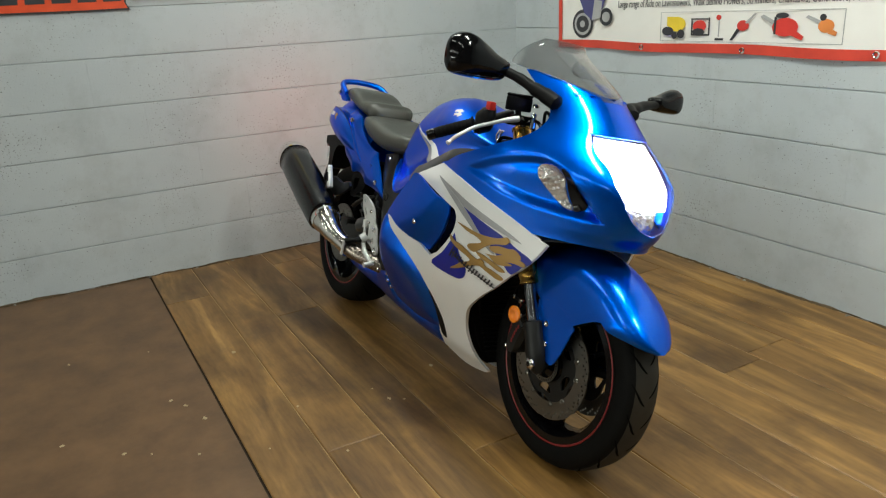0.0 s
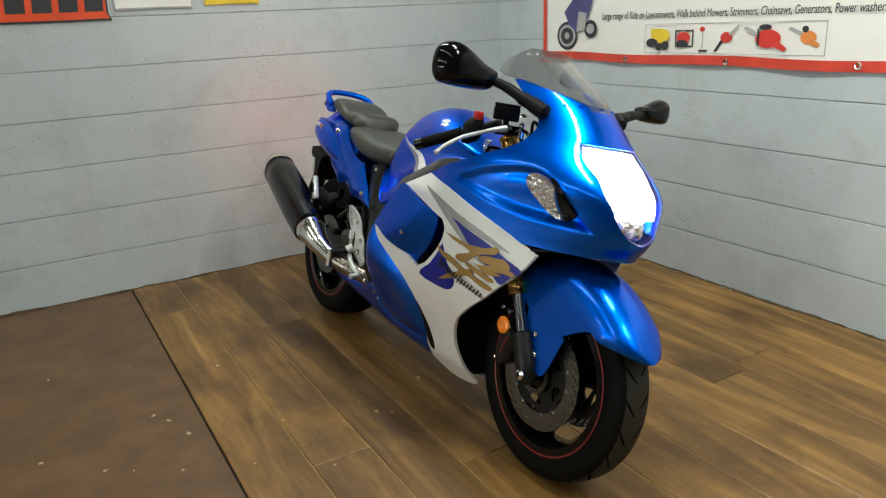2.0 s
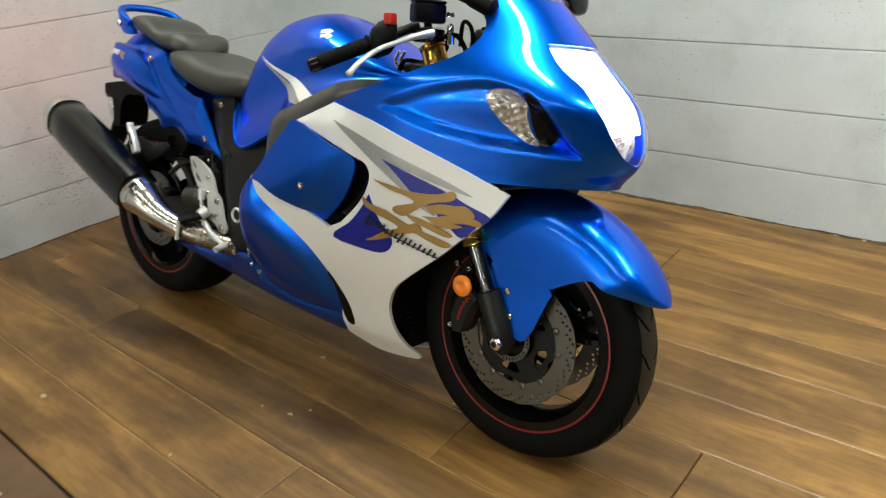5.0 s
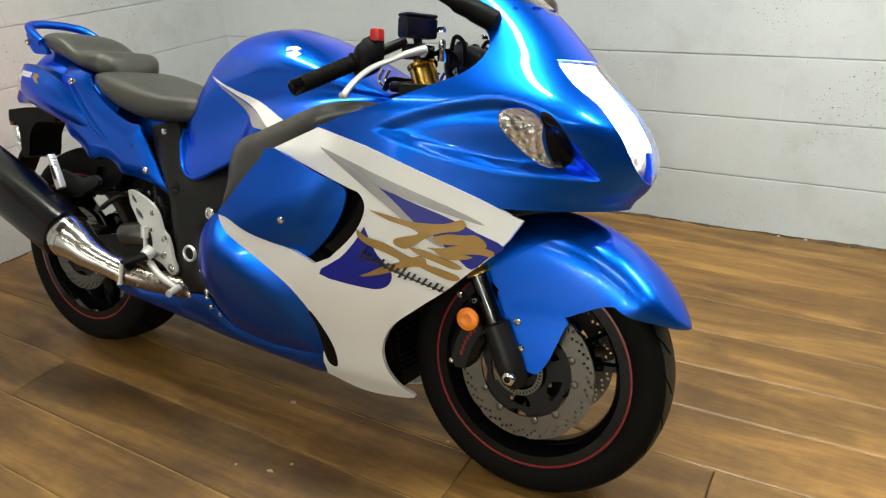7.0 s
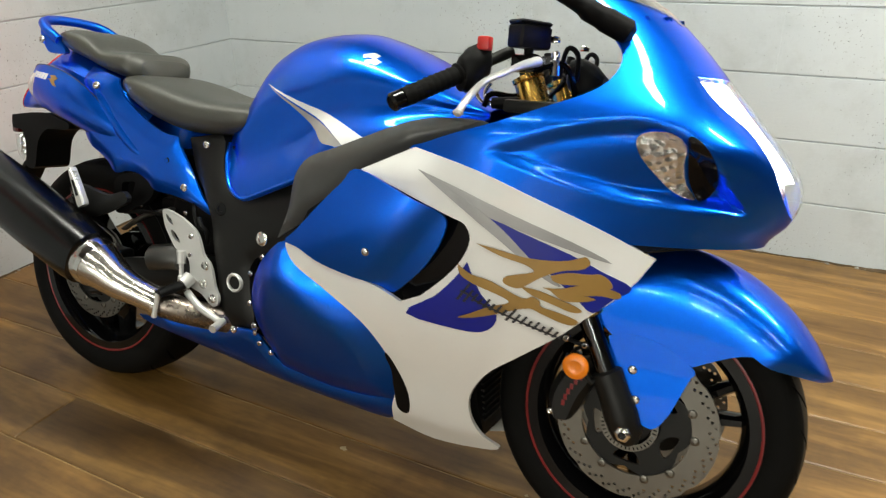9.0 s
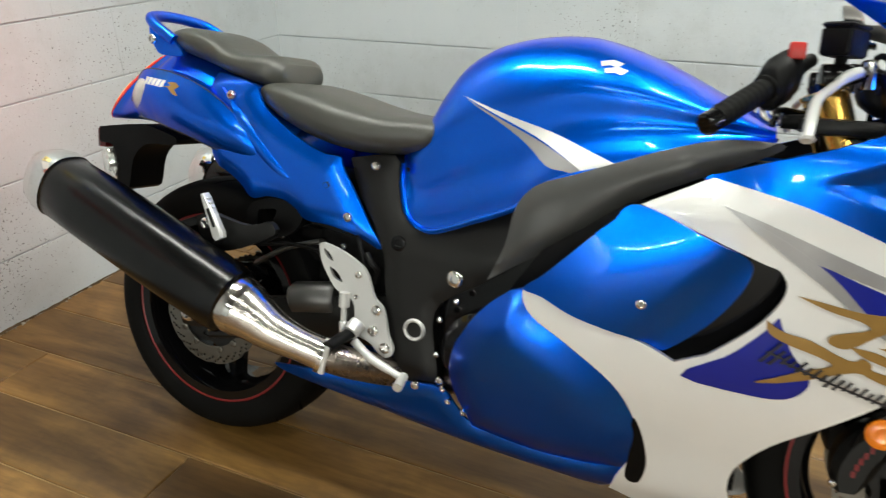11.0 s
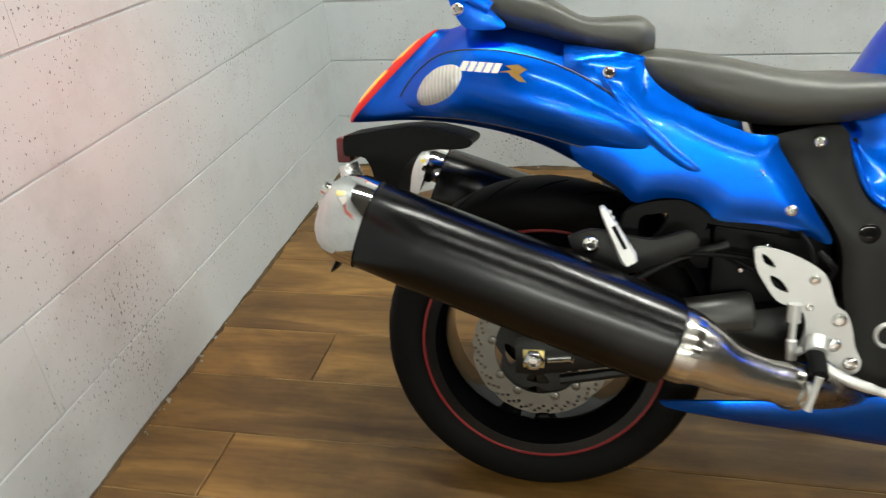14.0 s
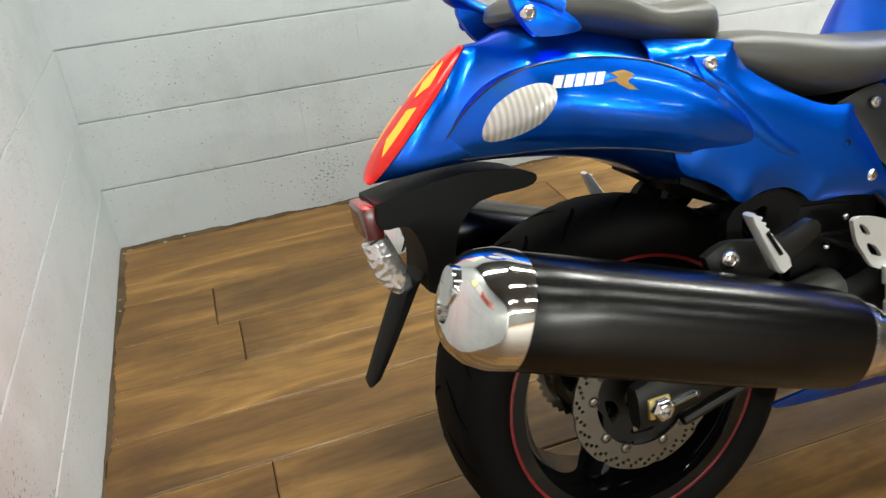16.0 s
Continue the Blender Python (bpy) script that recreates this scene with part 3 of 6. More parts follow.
def bulge_form(x, z):
    """Flush behind, swelling in the middle, and diving into the outlet in front."""
    u, v = (x - 1.0) / .20, (z - .625 - .45 * (x - 1.0)) / .125
    d = math.exp(-1.3 * (u * u + v * v))
    front = ((x - 1.060) * .148 - (z - .507) * .124) / .193
    return fairing(x, z) + .024 * d - .014 * ease(front, -.085, -.030) - .004


for s in (-1, 1):
    panel = part("side_fairing", skin(WHITE_EDGE, side_form, .003, .010, .014, (), s), WHITE, bike, "white painted side fairing with gold lettering")
    part("duct_mouth", skin(MOUTH, side_form, -.040, .003, .016, (), s), GLOSS_BLACK, panel, "dark air outlet slot")
    part("bulged_panel", skin(BULGE, bulge_form, .003, .006, .011, (), s), BLUE, bike, "candy blue bulged side panel with one screw")
    part("belly_pan", skin(run(PAN + PAN[:1], 3)[:-1], side_form, -.002, .006, .02, (), s, .010, .02), BLUE, bike, "candy blue belly pan")
    part("belly_slot", skin(SLOT, side_form, .0045, .003, .02, (), s), PLASTIC, panel, "black slot behind the white panel")
    part("lower_fairing", skin(LOWER_EDGE, side_form, .001, .006, .014, (), s, .024, .07), BLUE, bike, "candy blue lower fairing")
    for nm, pts, mat, up in (("navy_decal", [(1.222, 0.707), (1.289, 0.680), (1.375, 0.648), (1.428, 0.622), (1.477, 0.597), (1.449, 0.570), (1.419, 0.538), (1.392, 0.565), (1.364, 0.594), (1.342, 0.613), (1.310, 0.633), (1.271, 0.665)], NAVY, .0055),
                             ("navy_decal", [(1.200, 0.612), (1.212, 0.584), (1.228, 0.549), (1.254, 0.514), (1.253, 0.488), (1.229, 0.467), (1.180, 0.462), (1.075, 0.476), (1.135, 0.525), (1.174, 0.573)], NAVY, .0055),
                             ("silver_decal", [(1.102, 0.768), (1.165, 0.748), (1.265, 0.712), (1.375, 0.671), (1.442, 0.638), (1.354, 0.662), (1.265, 0.690), (1.205, 0.712)], SILVER_VINYL, .0065),
                             ("silver_decal", [(1.102, 0.768), (1.197, 0.723), (1.259, 0.683), (1.310, 0.635), (1.364, 0.590), (1.336, 0.601), (1.261, 0.659), (1.196, 0.703)], SILVER_VINYL, .0075)):
        part(nm, skin(settle(run(pts + pts[:1], 3)[:-1]), side_form, up, .002, .009, (), s), mat, panel)
    for pts in ([(1.219, 0.650), (1.252, 0.645), (1.310, 0.635), (1.365, 0.636), (1.392, 0.644), (1.402, 0.646), (1.409, 0.635), (1.397, 0.624), (1.365, 0.618), (1.331, 0.602), (1.302, 0.580), (1.286, 0.577), (1.269, 0.585), (1.274, 0.598), (1.319, 0.611), (1.304, 0.623), (1.263, 0.633)],
                [(1.184, 0.606), (1.210, 0.591), (1.248, 0.583), (1.301, 0.556), (1.319, 0.562), (1.332, 0.552), (1.335, 0.541), (1.363, 0.532), (1.395, 0.518), (1.392, 0.508), (1.372, 0.509), (1.334, 0.526), (1.318, 0.534), (1.294, 0.528), (1.255, 0.510), (1.214, 0.495), (1.182, 0.489), (1.208, 0.503), (1.244, 0.525), (1.280, 0.542), (1.259, 0.557), (1.215, 0.572), (1.189, 0.587)],
                [(1.299, 0.581), (1.331, 0.576), (1.364, 0.562), (1.391, 0.550), (1.402, 0.539), (1.385, 0.536), (1.353, 0.550), (1.319, 0.565)],
                [(1.348, 0.608), (1.375, 0.616), (1.408, 0.616), (1.426, 0.618), (1.442, 0.608), (1.447, 0.594), (1.426, 0.593), (1.397, 0.595), (1.370, 0.594), (1.352, 0.599)],
                [(1.336, 0.584), (1.364, 0.585), (1.397, 0.595), (1.431, 0.595), (1.460, 0.586), (1.458, 0.574), (1.431, 0.578), (1.402, 0.575), (1.364, 0.575)],
                [(1.350, 0.578), (1.383, 0.578), (1.421, 0.571), (1.414, 0.565), (1.392, 0.560), (1.370, 0.561)]):
        part("gold_stroke", skin(settle(run(pts + pts[:1], 3)[:-1]), side_form, .0090, .002, .008, (), s), GOLD_VINYL, panel, "gold brush stroke decal")
    for k in range(8):
        f = k / 7
        x, z, h, w = 1.196 + 0.154 * f, 0.544 - 0.053 * f, (.017, .0075, .0085, .0075, .012, .0075, .0075, .008)[k], .019
        for u, v0, v1 in ((0, -1, 1), (.60, -.9, .55)):
            a0, a1 = (x + w * u + .75 * h * v0, z + h * v0 - .35 * w * u), (x + w * u + .75 * h * v1, z + h * v1 - .35 * w * u)
            stroke = [(a0[0] - .002, a0[1]), (a0[0] + .0032, a0[1] - .0012), (a1[0] + .0026, a1[1] - .001), (a1[0] - .0012, a1[1] + .0008)]
            part("name_bar", skin(stroke, side_form, .0115, .001, .005, (), s), DARK_VINYL, panel)
        q = -.0055 if k else -.001
        link = [(x - .006, z + q), (x + w * .95, z + q - .0075), (x + w * .95 + .002, z + q - .0050), (x - .004, z + q + .0028)]
        part("name_bar", skin(link, side_form, .0117, .001, .005, (), s), DARK_VINYL, panel)
    bm = bmesh.new()
    stud(bm, (1.006, s * (bulge_form(1.006, 0.592) + .001), 0.592), .0085, .006, axis=(0, s, 0))
    part("fairing_screw", bm, CHROME, bike)
    # dark lining behind the panels
    part("fairing_lining", skin([(.83, .64), (.96, .735), (1.10, .775), (1.24, .735), (1.22, .40), (1.17, .30), (1.17, .17), (.95, .18), (.72, .26), (.70, .45)], side_form, -.060, .004, .03, (), s), PLASTIC, bike)
    # dark cover between tank and fairing
    COVER = run([(.725, .562), (.80, .612), (.87, .655), (.93, .708), (.99, .748), (1.06, .783), (1.12, .808), (1.175, .842), (1.09, .845), (1.02, .828), (.935, .796), (.86, .766), (.80, .742), (.766, .70), (.752, .63), (.725, .562)], 4)[:-1]
    part("inner_cover", skin(COVER, lambda x, z: min(fairing(x, z) - .3 * max(0, z - .775), .200 + .08 * max(0, x - .85) - .45 * max(0, x - 1.04)), -.002, .005, .016, (), s, .016, .035), GREY_PLASTIC, bike, "dark grey inner fairing cover")


# ---- ceiling lights ----
def ceiling_light(x, y, along, share):
    root = new("ceiling_light")
    root.matrix_world = pose(x, y, ROOM_Z - 0.02, 0, 0, along)
    tagged(root, "twin fluorescent tube batten light on the ceiling, out of view, switched on", "light", "ceiling lights")
    part("housing", box((-0.62, -0.075, -0.05), (0.62, 0.075, 0.02), 0.006), CEILING, root)
    for dy in (-0.045, 0.045):
        bm = bmesh.new()
        tube(bm, [(-0.59, dy, -0.075), (0.59, dy, -0.075)], 0.016, 10)
        part("tube", bm, TUBE_GLOW, root, "glowing fluorescent tube")
    lamp = bpy.data.lights.new("batten_glow", "AREA")
    lamp.shape, lamp.size, lamp.size_y, lamp.energy, lamp.color = "RECTANGLE", 1.2, 0.15, LAMP_POWER * share, (0.98, 1.0, 0.93)
    ob = new("batten_glow", lamp)
    ob.parent = root
    ob.matrix_basis = pose(0, 0, -0.1)
    return root


# the row at y -12.5 is added, overdriven fill for the motorcycle's near side
for lx, ly, la, ls in ((2.6, -1.25, 0, 1.05), (4.6, -1.0, 0, 1.40), (0.8, -1.45, 0, 0.56), (1.6, -3.2, 0, 0.14), (3.4, -3.2, 0, 0.16), (5.2, -3.2, 0, 0.18), (1.2, -6.0, 0, 0.30), (3.2, -6.0, 0, 0.30), (5.2, -6.0, 0, 0.30), (1.0, -12.5, 0, 7.6), (2.8, -12.5, 0, 7.6), (4.6, -12.5, 0, 7.0), (6.4, -12.5, 0, 5.0)):
    ceiling_light(lx, ly, la, ls)


# ---- motorcycle: wheels and forks ----
def around(c, r, a, y=0.0):
    return (c[0] + r * math.cos(a), c[1] + y, c[2] + r * math.sin(a))


def wheel(name, c, radius, half, rim_half, label, spokes, discs, stout=1.0):
    bm = bmesh.new()
    side = [(.232, -rim_half - .004), (.228, -rim_half + .003), (.212, -rim_half + .012), (.204, -rim_half * .5), (.202, 0)]
    prof = side + [(r, -y) for r, y in reversed(side[:-1])] + [(.190, rim_half - .02), (.186, 0), (.190, -rim_half + .02), (.205, -rim_half - .004)]
    turned(bm, prof, c, 64)
    w = part(name, bm, GLOSS_BLACK, bike, label)
    bm = bmesh.new()
    turned(bm, [(.045, -.075), (.052, -.06), (.036, -.03), (.034, .03), (.052, .06), (.045, .075), (.014, .078), (.014, -.078)], c, 32)
    part("hub", bm, GLOSS_BLACK, w)
    for k in range(spokes):
        a = 2 * math.pi * k / spokes + .35
        for off in (-.16, .16):
            bm = bmesh.new()
            rings = []
            for s in [i / 6 for i in range(7)]:
                r = .04 + .155 * s
                ang = a + off * (1.3 - .3 * s) * (.6 + .6 * s)
                p = Vector(around(c, r, ang))
                t = Vector((-math.sin(ang), 0, math.cos(ang)))
                ws, d = (.016 - .005 * s) * stout, .034 - .014 * s
                rings.append([p + t * ws * u + Vector((0, d * v, 0)) for u, v in ((-1, -.5), (-.5, -1), (.5, -1), (1, -.5), (1, .5), (.5, 1), (-.5, 1), (-1, .5))])
            loft(bm, rings)
            part("spoke", bm, GLOSS_BLACK, w)
    bm = bmesh.new()
    out, n = [], 22
    for i in range(n + 1):
        u = -1 + 2 * i / n
        y = half * math.sin(u * math.pi / 2) * 1.0
        q = max(0.0, 1 - abs(u) ** 2.3)
        out.append((.246 + (radius - .246) * q ** .62, y))
    out = [(.226, -rim_half), (.232, -half * .93)] + out + [(.232, half * .93), (.226, rim_half)]
    turned(bm, out, c, 80)
    part("tyre", bm, RUBBER, w, "worn black rubber tyre")
    if half < .08:
        bm = bmesh.new()
        turned(bm, [(r + .0007, y) for r, y in out[8:-8]] + [(r - .002, y) for r, y in reversed(out[8:-8])], c, 80)
        part("tread", bm, WORN_RUBBER, w, "dusty worn tread")
    # tread grooves: slanted cuts across the crown
    bm = bmesh.new()
    for k in range(22):
        a = 2 * math.pi * k / 22
        for sd in (-1, 1):
            row = []
            for i in range(7):
                s = i / 6
                y = sd * half * (.10 + .72 * s)
                u = math.asin(min(1, abs(y) / half)) * 2 / math.pi
                r = .246 + (radius - .246) * max(0.0, 1 - u ** 2.3) ** .62 + .0009
                da = .20 * s ** 1.4 + (.07 if sd > 0 else 0)
                g = .0062 * (1 - .70 * abs(2 * s - 1)) / radius
                row.append([around(c, r, a + da - g, y), around(c, r, a + da + g, y)])
            sheet(bm, row)
    tagged(part("tread_groove", bm, GROOVE, w), "moulded tread grooves", kind="stuff")
    for sd in (-1, 1):
        bm = bmesh.new()
        y = sd * (rim_half + .0045)
        turned(bm, [(.2305, y), (.2268, y + sd * .0006), (.2215, y - sd * .003), (.2268, y - sd * .004)], c, 64)
        part("rim_stripe", bm, RED_TRIM, w, "red rim stripe")
    for y0, r_out, r_in in discs:
        holes = []
        for k in range(30):
            a = 2 * math.pi * k / 30
            for j, rr in enumerate((.86, .74, .62)):
                r = r_in + (r_out - r_in) * rr
                holes.append(ring2(c[0] + r * math.cos(a + j * .07), c[2] + r * math.sin(a + j * .07), .0034, 6))
        outline = [(c[0] + (r_out - .0025 * (i % 12 in (0, 1))) * math.cos(2 * math.pi * i / 96), c[2] + (r_out - .0025 * (i % 12 in (0, 1))) * math.sin(2 * math.pi * i / 96)) for i in range(96)]
        d = part("brake_disc", flat_plate(outline, c[1] + y0 - .0025, c[1] + y0 + .0025, [ring2(c[0], c[2], r_in, 48)] + holes, .05), STEEL, w, "drilled steel brake disc", )
        lobes = []
        for i in range(120):
            a = 2 * math.pi * i / 120
            tab = math.cos(5 * a - 1) * .5 + .5
            lobes.append((c[0] + (r_in - .012 + .018 * tab ** .6) * math.cos(a), c[2] + (r_in - .012 + .018 * tab ** .6) * math.sin(a)))
        cuts = [curve2([around(c, rr * r_in, 2 * math.pi * k / 5 + .2 + math.pi / 5 + da)[::2] for rr, da in ((.58, -.20), (.80, -.30), (.80, .30), (.58, .20))], 4) for k in range(5)]
        y1 = y0 * .93
        part("disc_carrier", flat_plate(lobes, c[1] + y1 - .003, c[1] + y1 + .003, cuts + [ring2(c[0], c[2], .034, 24)], .03), FRAME_BLACK, w, "black disc carrier")
        for k in range(10):
            a = 2 * math.pi * (k // 2) / 5 + .2 + (-.24, .24)[k % 2]
            bm = bmesh.new()
            sgn = -1 if y0 < 0 else 1
            stud(bm, around(c, r_in + .006, a, y0 + sgn * .002), .009, .004, 10, .4, (0, sgn, 0))
            part("disc_bobbin", bm, STEEL, w)
    return w


front_wheel = wheel("front_wheel", (FRONT[0] + .010, FRONT[1] + .003, FRONT[2] - .003), .300, .061, .052, "gloss black cast wheel with a red rim stripe", 3, [(-.070, .156, .106), (.070, .156, .106)])
rear_wheel = wheel("rear_wheel", (REAR[0], REAR[1] + .010, REAR[2] + .005), .310, .092, .080, "wide gloss black cast rear wheel with a red rim stripe", 3, [(-.098, .130, .088)], 1.7)
bm = bmesh.new()
teeth = [(REAR[0] + (.112 - .006 * (k % 2)) * math.cos(math.pi * k / 43), REAR[2] + (.112 - .006 * (k % 2)) * math.sin(math.pi * k / 43)) for k in range(86)]
part("rear_sprocket", flat_plate(teeth, .086, .092, [ring2(REAR[0], REAR[2], .036, 24)], .05), STEEL, rear_wheel, "toothed steel rear sprocket")
bm = bmesh.new()
turned(bm, [(.098, .040), (.098, .078), (.060, .084), (.030, .084), (.030, .030), (.080, .030)], REAR, 40)
part("sprocket_carrier", bm, GLOSS_BLACK, rear_wheel, "black sprocket carrier")
bm = bmesh.new()
tube(bm, [(REAR[0], .089, REAR[2] + .114), (.30, .089, .452), (.56, .089, .475)], .0085, 8, .9)
tube(bm, [(REAR[0], .089, REAR[2] - .114), (.30, .089, .300), (.56, .089, .385)], .0085, 8, .9)
part("drive_chain", bm, DULL_STEEL, bike, "dull steel drive chain")
# sensor ring in front of the hub
bm = bmesh.new()
turned(bm, [(.056, -.080), (.056, -.083), (.044, -.083), (.044, -.080)], FRONT, 40)
part("sensor_ring", bm, STEEL, front_wheel, "slotted steel sensor ring")
bm = bmesh.new()
for k in range(40):
    a = 2 * math.pi * k / 40
    tube(bm, [around(FRONT, .047, a, -.0833), around(FRONT, .053, a, -.0833)], .0012, 5)
tagged(part("ring_slot", bm, GLOSS_BLACK, front_wheel), "sensor ring slots", kind="stuff")

RAKE = Vector((-.43, 0, .904)).normalized()
FC = Vector(FRONT)
for s in (-1, 1):
    o = FC + Vector((0, s * .108, 0))
    bm = bmesh.new()
    tube(bm, [o - RAKE * .030, o - RAKE * .012, o + RAKE * .03, o + RAKE * .07, o + RAKE * .115, o + RAKE * .120], [.014, .029, .033, .030, .030, .020], 16)
    leg = part("fork_leg", bm, FRAME_BLACK, bike, "black cast fork bottom")
    bm = bmesh.new()
    tube(bm, [o + RAKE * .10, o + RAKE * .240], .0200, 18)
    part("fork_tube", bm, DARK_CHROME, leg, "dark polished fork tube")
    bm = bmesh.new()
    tube(bm, [o + RAKE * k for k in (.226, .228, .236, .238, .250, .252, .262, .264)], [.026, .031, .031, .0295, .0295, .031, .031, .028], 20)
    tube(bm, [o + RAKE * .262, Vector((1.2265, s * .102, .9205)), Vector((1.225, s * .102, .924))], [.028, .0285, .0265], 24)
    part("fork_outer", bm, GOLD, leg, "gold anodised fork tube")
    bm = bmesh.new()
    stud(bm, o + Vector((0, s * .020, 0)), .017, .016, 6, .5, (0, s, 0))
    part("axle_nut", bm, CHROME, leg, "silver axle end")
    # caliper
    cal = bmesh.new()
    ang = math.radians(165)
    rings = []
    for i in range(9):
        a = ang + math.radians(-24 + 56 * i / 8) - .2
        w = 1 - .45 * abs(i / 4 - 1) ** 3
        mid = Vector(around(FRONT, .128, a, s * .082))
        rad, lat = Vector((math.cos(a), 0, math.sin(a))), Vector((0, 1, 0))
        rings.append([mid + rad * .034 * w * u + lat * .033 * v for u, v in ((-1, -.6), (-.6, -1), (.6, -1), (1, -.6), (1, .6), (.6, 1), (-.6, 1), (-1, .6))])
    loft(cal, rings)
    c_ = part("brake_caliper", cal, FRAME_BLACK, bike, "black brake caliper with red lettering")
    for k in range(6):
        a = math.radians(139 + 8 * k * .75)
        bm = bmesh.new()
        p = Vector(around(FRONT, .126, a, s * .1155))
        block(bm, p - Vector((.004, .0006, .0055)), p + Vector((.0025, .0006, .0055)), 0)
        part("caliper_bar", bm, RED_TRIM, c_)
    for a in (2.35, 3.15):
        bm = bmesh.new()
        stud(bm, around(FRONT, .150, a, s * .108), .007, .006, 8, .4, (0, s, 0))
        part("caliper_bolt", bm, CHROME, c_)
    # round amber reflector on its bracket behind the fork
    bm = bmesh.new()
    at = Vector((1.384, s * .135, .405))
    stud(bm, at, .025, .010, 28, .06, (0, s, 0))
    r_ = part("side_reflector", bm, ORANGE, bike, "round amber side reflector")
    bm = bmesh.new()
    tube(bm, [at + Vector((0, -s * .002, 0)), at + Vector((.03, -s * .01, -.03)), o + RAKE * .12], .006, 8)
    part("reflector_bracket", bm, FRAME_BLACK, r_)
    bm = bmesh.new()
    path = crom([(1.345, s * .11, .470), (1.36, s * .125, .452), (1.40, s * .13, .445), (1.375, s * .12, .43), (1.352, s * .105, .36)], 6)
    tube(bm, path, .0045, 8)
    part("brake_hose", bm, PLASTIC, bike)
    bm = bmesh.new()
    stud(bm, (1.357, s * .122, .452), .008, .008, 8, .4, (0, s, 0))
    part("hose_union", bm, CHROME, bike)
    bm = bmesh.new()
    stud(bm, (1.395, s * .127, .447), .007, .008, 8, .4, (0, s, 0))
    part("hose_union", bm, CHROME, bike)
    # steering damper dark yoke between the legs
bm = bmesh.new()
block(bm, (1.30, -.13, .60), (1.40, .13, .64), .01)
part("fork_yoke", bm, FRAME_BLACK, bike, "black lower fork yoke")
bm = bmesh.new()
block(bm, (1.19, -.14, .862), (1.31, .14, .888), .01)
part("fork_yoke", bm, FRAME_BLACK, bike, "black upper fork yoke")

# front mudguard
CREASE = [(26, .348), (30, .326), (38, .288), (45, .273), (61, .264), (87, .264), (115, .264), (150, .270)]
FLAP = [(25, .360), (42, .290), (48, .262), (54, .215), (60, .178), (68, .168), (98, .168), (108, .195), (118, .262)]
rows = []
for i in range(41):
    deg = 25.5 + (118 - 25.5) * i / 40
    low, wf = table(CREASE, deg), min(1.0, (max(0.0, deg - 25.4) / 15) ** .45)
    row = []
    for j in range(21):
        t_ = -math.pi / 2 + math.pi * j / 20
        r = low + (.357 - low) * max(0.0, math.cos(t_)) ** .72
        row.append(around(GUARD, r, radians(deg), .099 * wf * math.sin(t_)))
    drop = min(low - .0005, table(FLAP, deg))
    for k in (1, 2, 3, 4):
        r = low + (drop - low) * k / 4
        row.insert(0, around(GUARD, r, radians(deg), -.099 * wf))
        row.append(around(GUARD, r, radians(deg), .099 * wf))
    rows.append(row)
bm = bmesh.new()
sheet(bm, rows)
thicken(bm, .004)
guard = part("front_mudguard", bm, BLUE, bike, "candy blue front mudguard")
GUARD_SIDE = [(1.43, .465), (1.47, .475), (1.52, .470), (1.565, .450), (1.592, .428), (1.585, .412), (1.568, .365), (1.554, .330), (1.53, .302), (1.489, .321), (1.462, .365), (1.440, .412)]
for s in (-1, 1):
    part("mudguard_side", skin(run(GUARD_SIDE + GUARD_SIDE[:1], 3)[:-1], lambda x, z: .099 + .004 * s + .05 * max(0, .42 - z), .0004, .004, .02, (), s), BLUE, guard)
    for x, z in ((1.482, .408), (1.494, .352)):
        bm = bmesh.new()
        stud(bm, (x, s * (.099 + .004 * s + .05 * max(0, .42 - z)), z), .009, .006, 12, .3, (0, s, 0))
        part("mudguard_bolt", bm, CHROME, guard)


# ---- motorcycle: tank, seats, tail ----
TOP = [(.488, .775), (.515, .815), (.540, .850), (.560, .890), (.594, .940), (.63, .966), (.67, .985), (.744, 1.001), (.826, 1.004), (.88, .994), (.95, .972), (1.0, .951), (1.09, .907), (1.16, .872)]
BASE = [(.488, .760), (.502, .715), (.518, .662), (.54, .632), (.582, .618), (.63, .632), (.667, .648), (.72, .670), (.762, .692), (.797, .728), (.84, .752), (.898, .772), (1.0, .80), (1.16, .84)]
GIRTH = [(.488, .070), (.502, .108), (.53, .132), (.58, .146), (.66, .156), (.75, .168), (.85, .180), (.95, .186), (1.05, .180), (1.16, .150)]


def tank_point(x, s):
    """s from 0 at the lower edge to 1 on the ridge."""
    zt, zb, w = table(TOP, x), table(BASE, x), table(GIRTH, x)
    a = s * math.pi / 2
    waist = 1 - .16 * math.sin(math.pi * min(1, s * 1.9)) ** 2
    return (x, -w * math.cos(a) ** .62 * waist, zb + (zt - zb) * (.72 * math.sin(a) + .28 * s))


def tank_form(x, z):
    lo, hi = 0.0, 1.0
    for _ in range(24):
        m = (lo + hi) / 2
        lo, hi = (m, hi) if tank_point(x, m)[2] < z else (lo, m)
    return -tank_point(x, lo)[1]


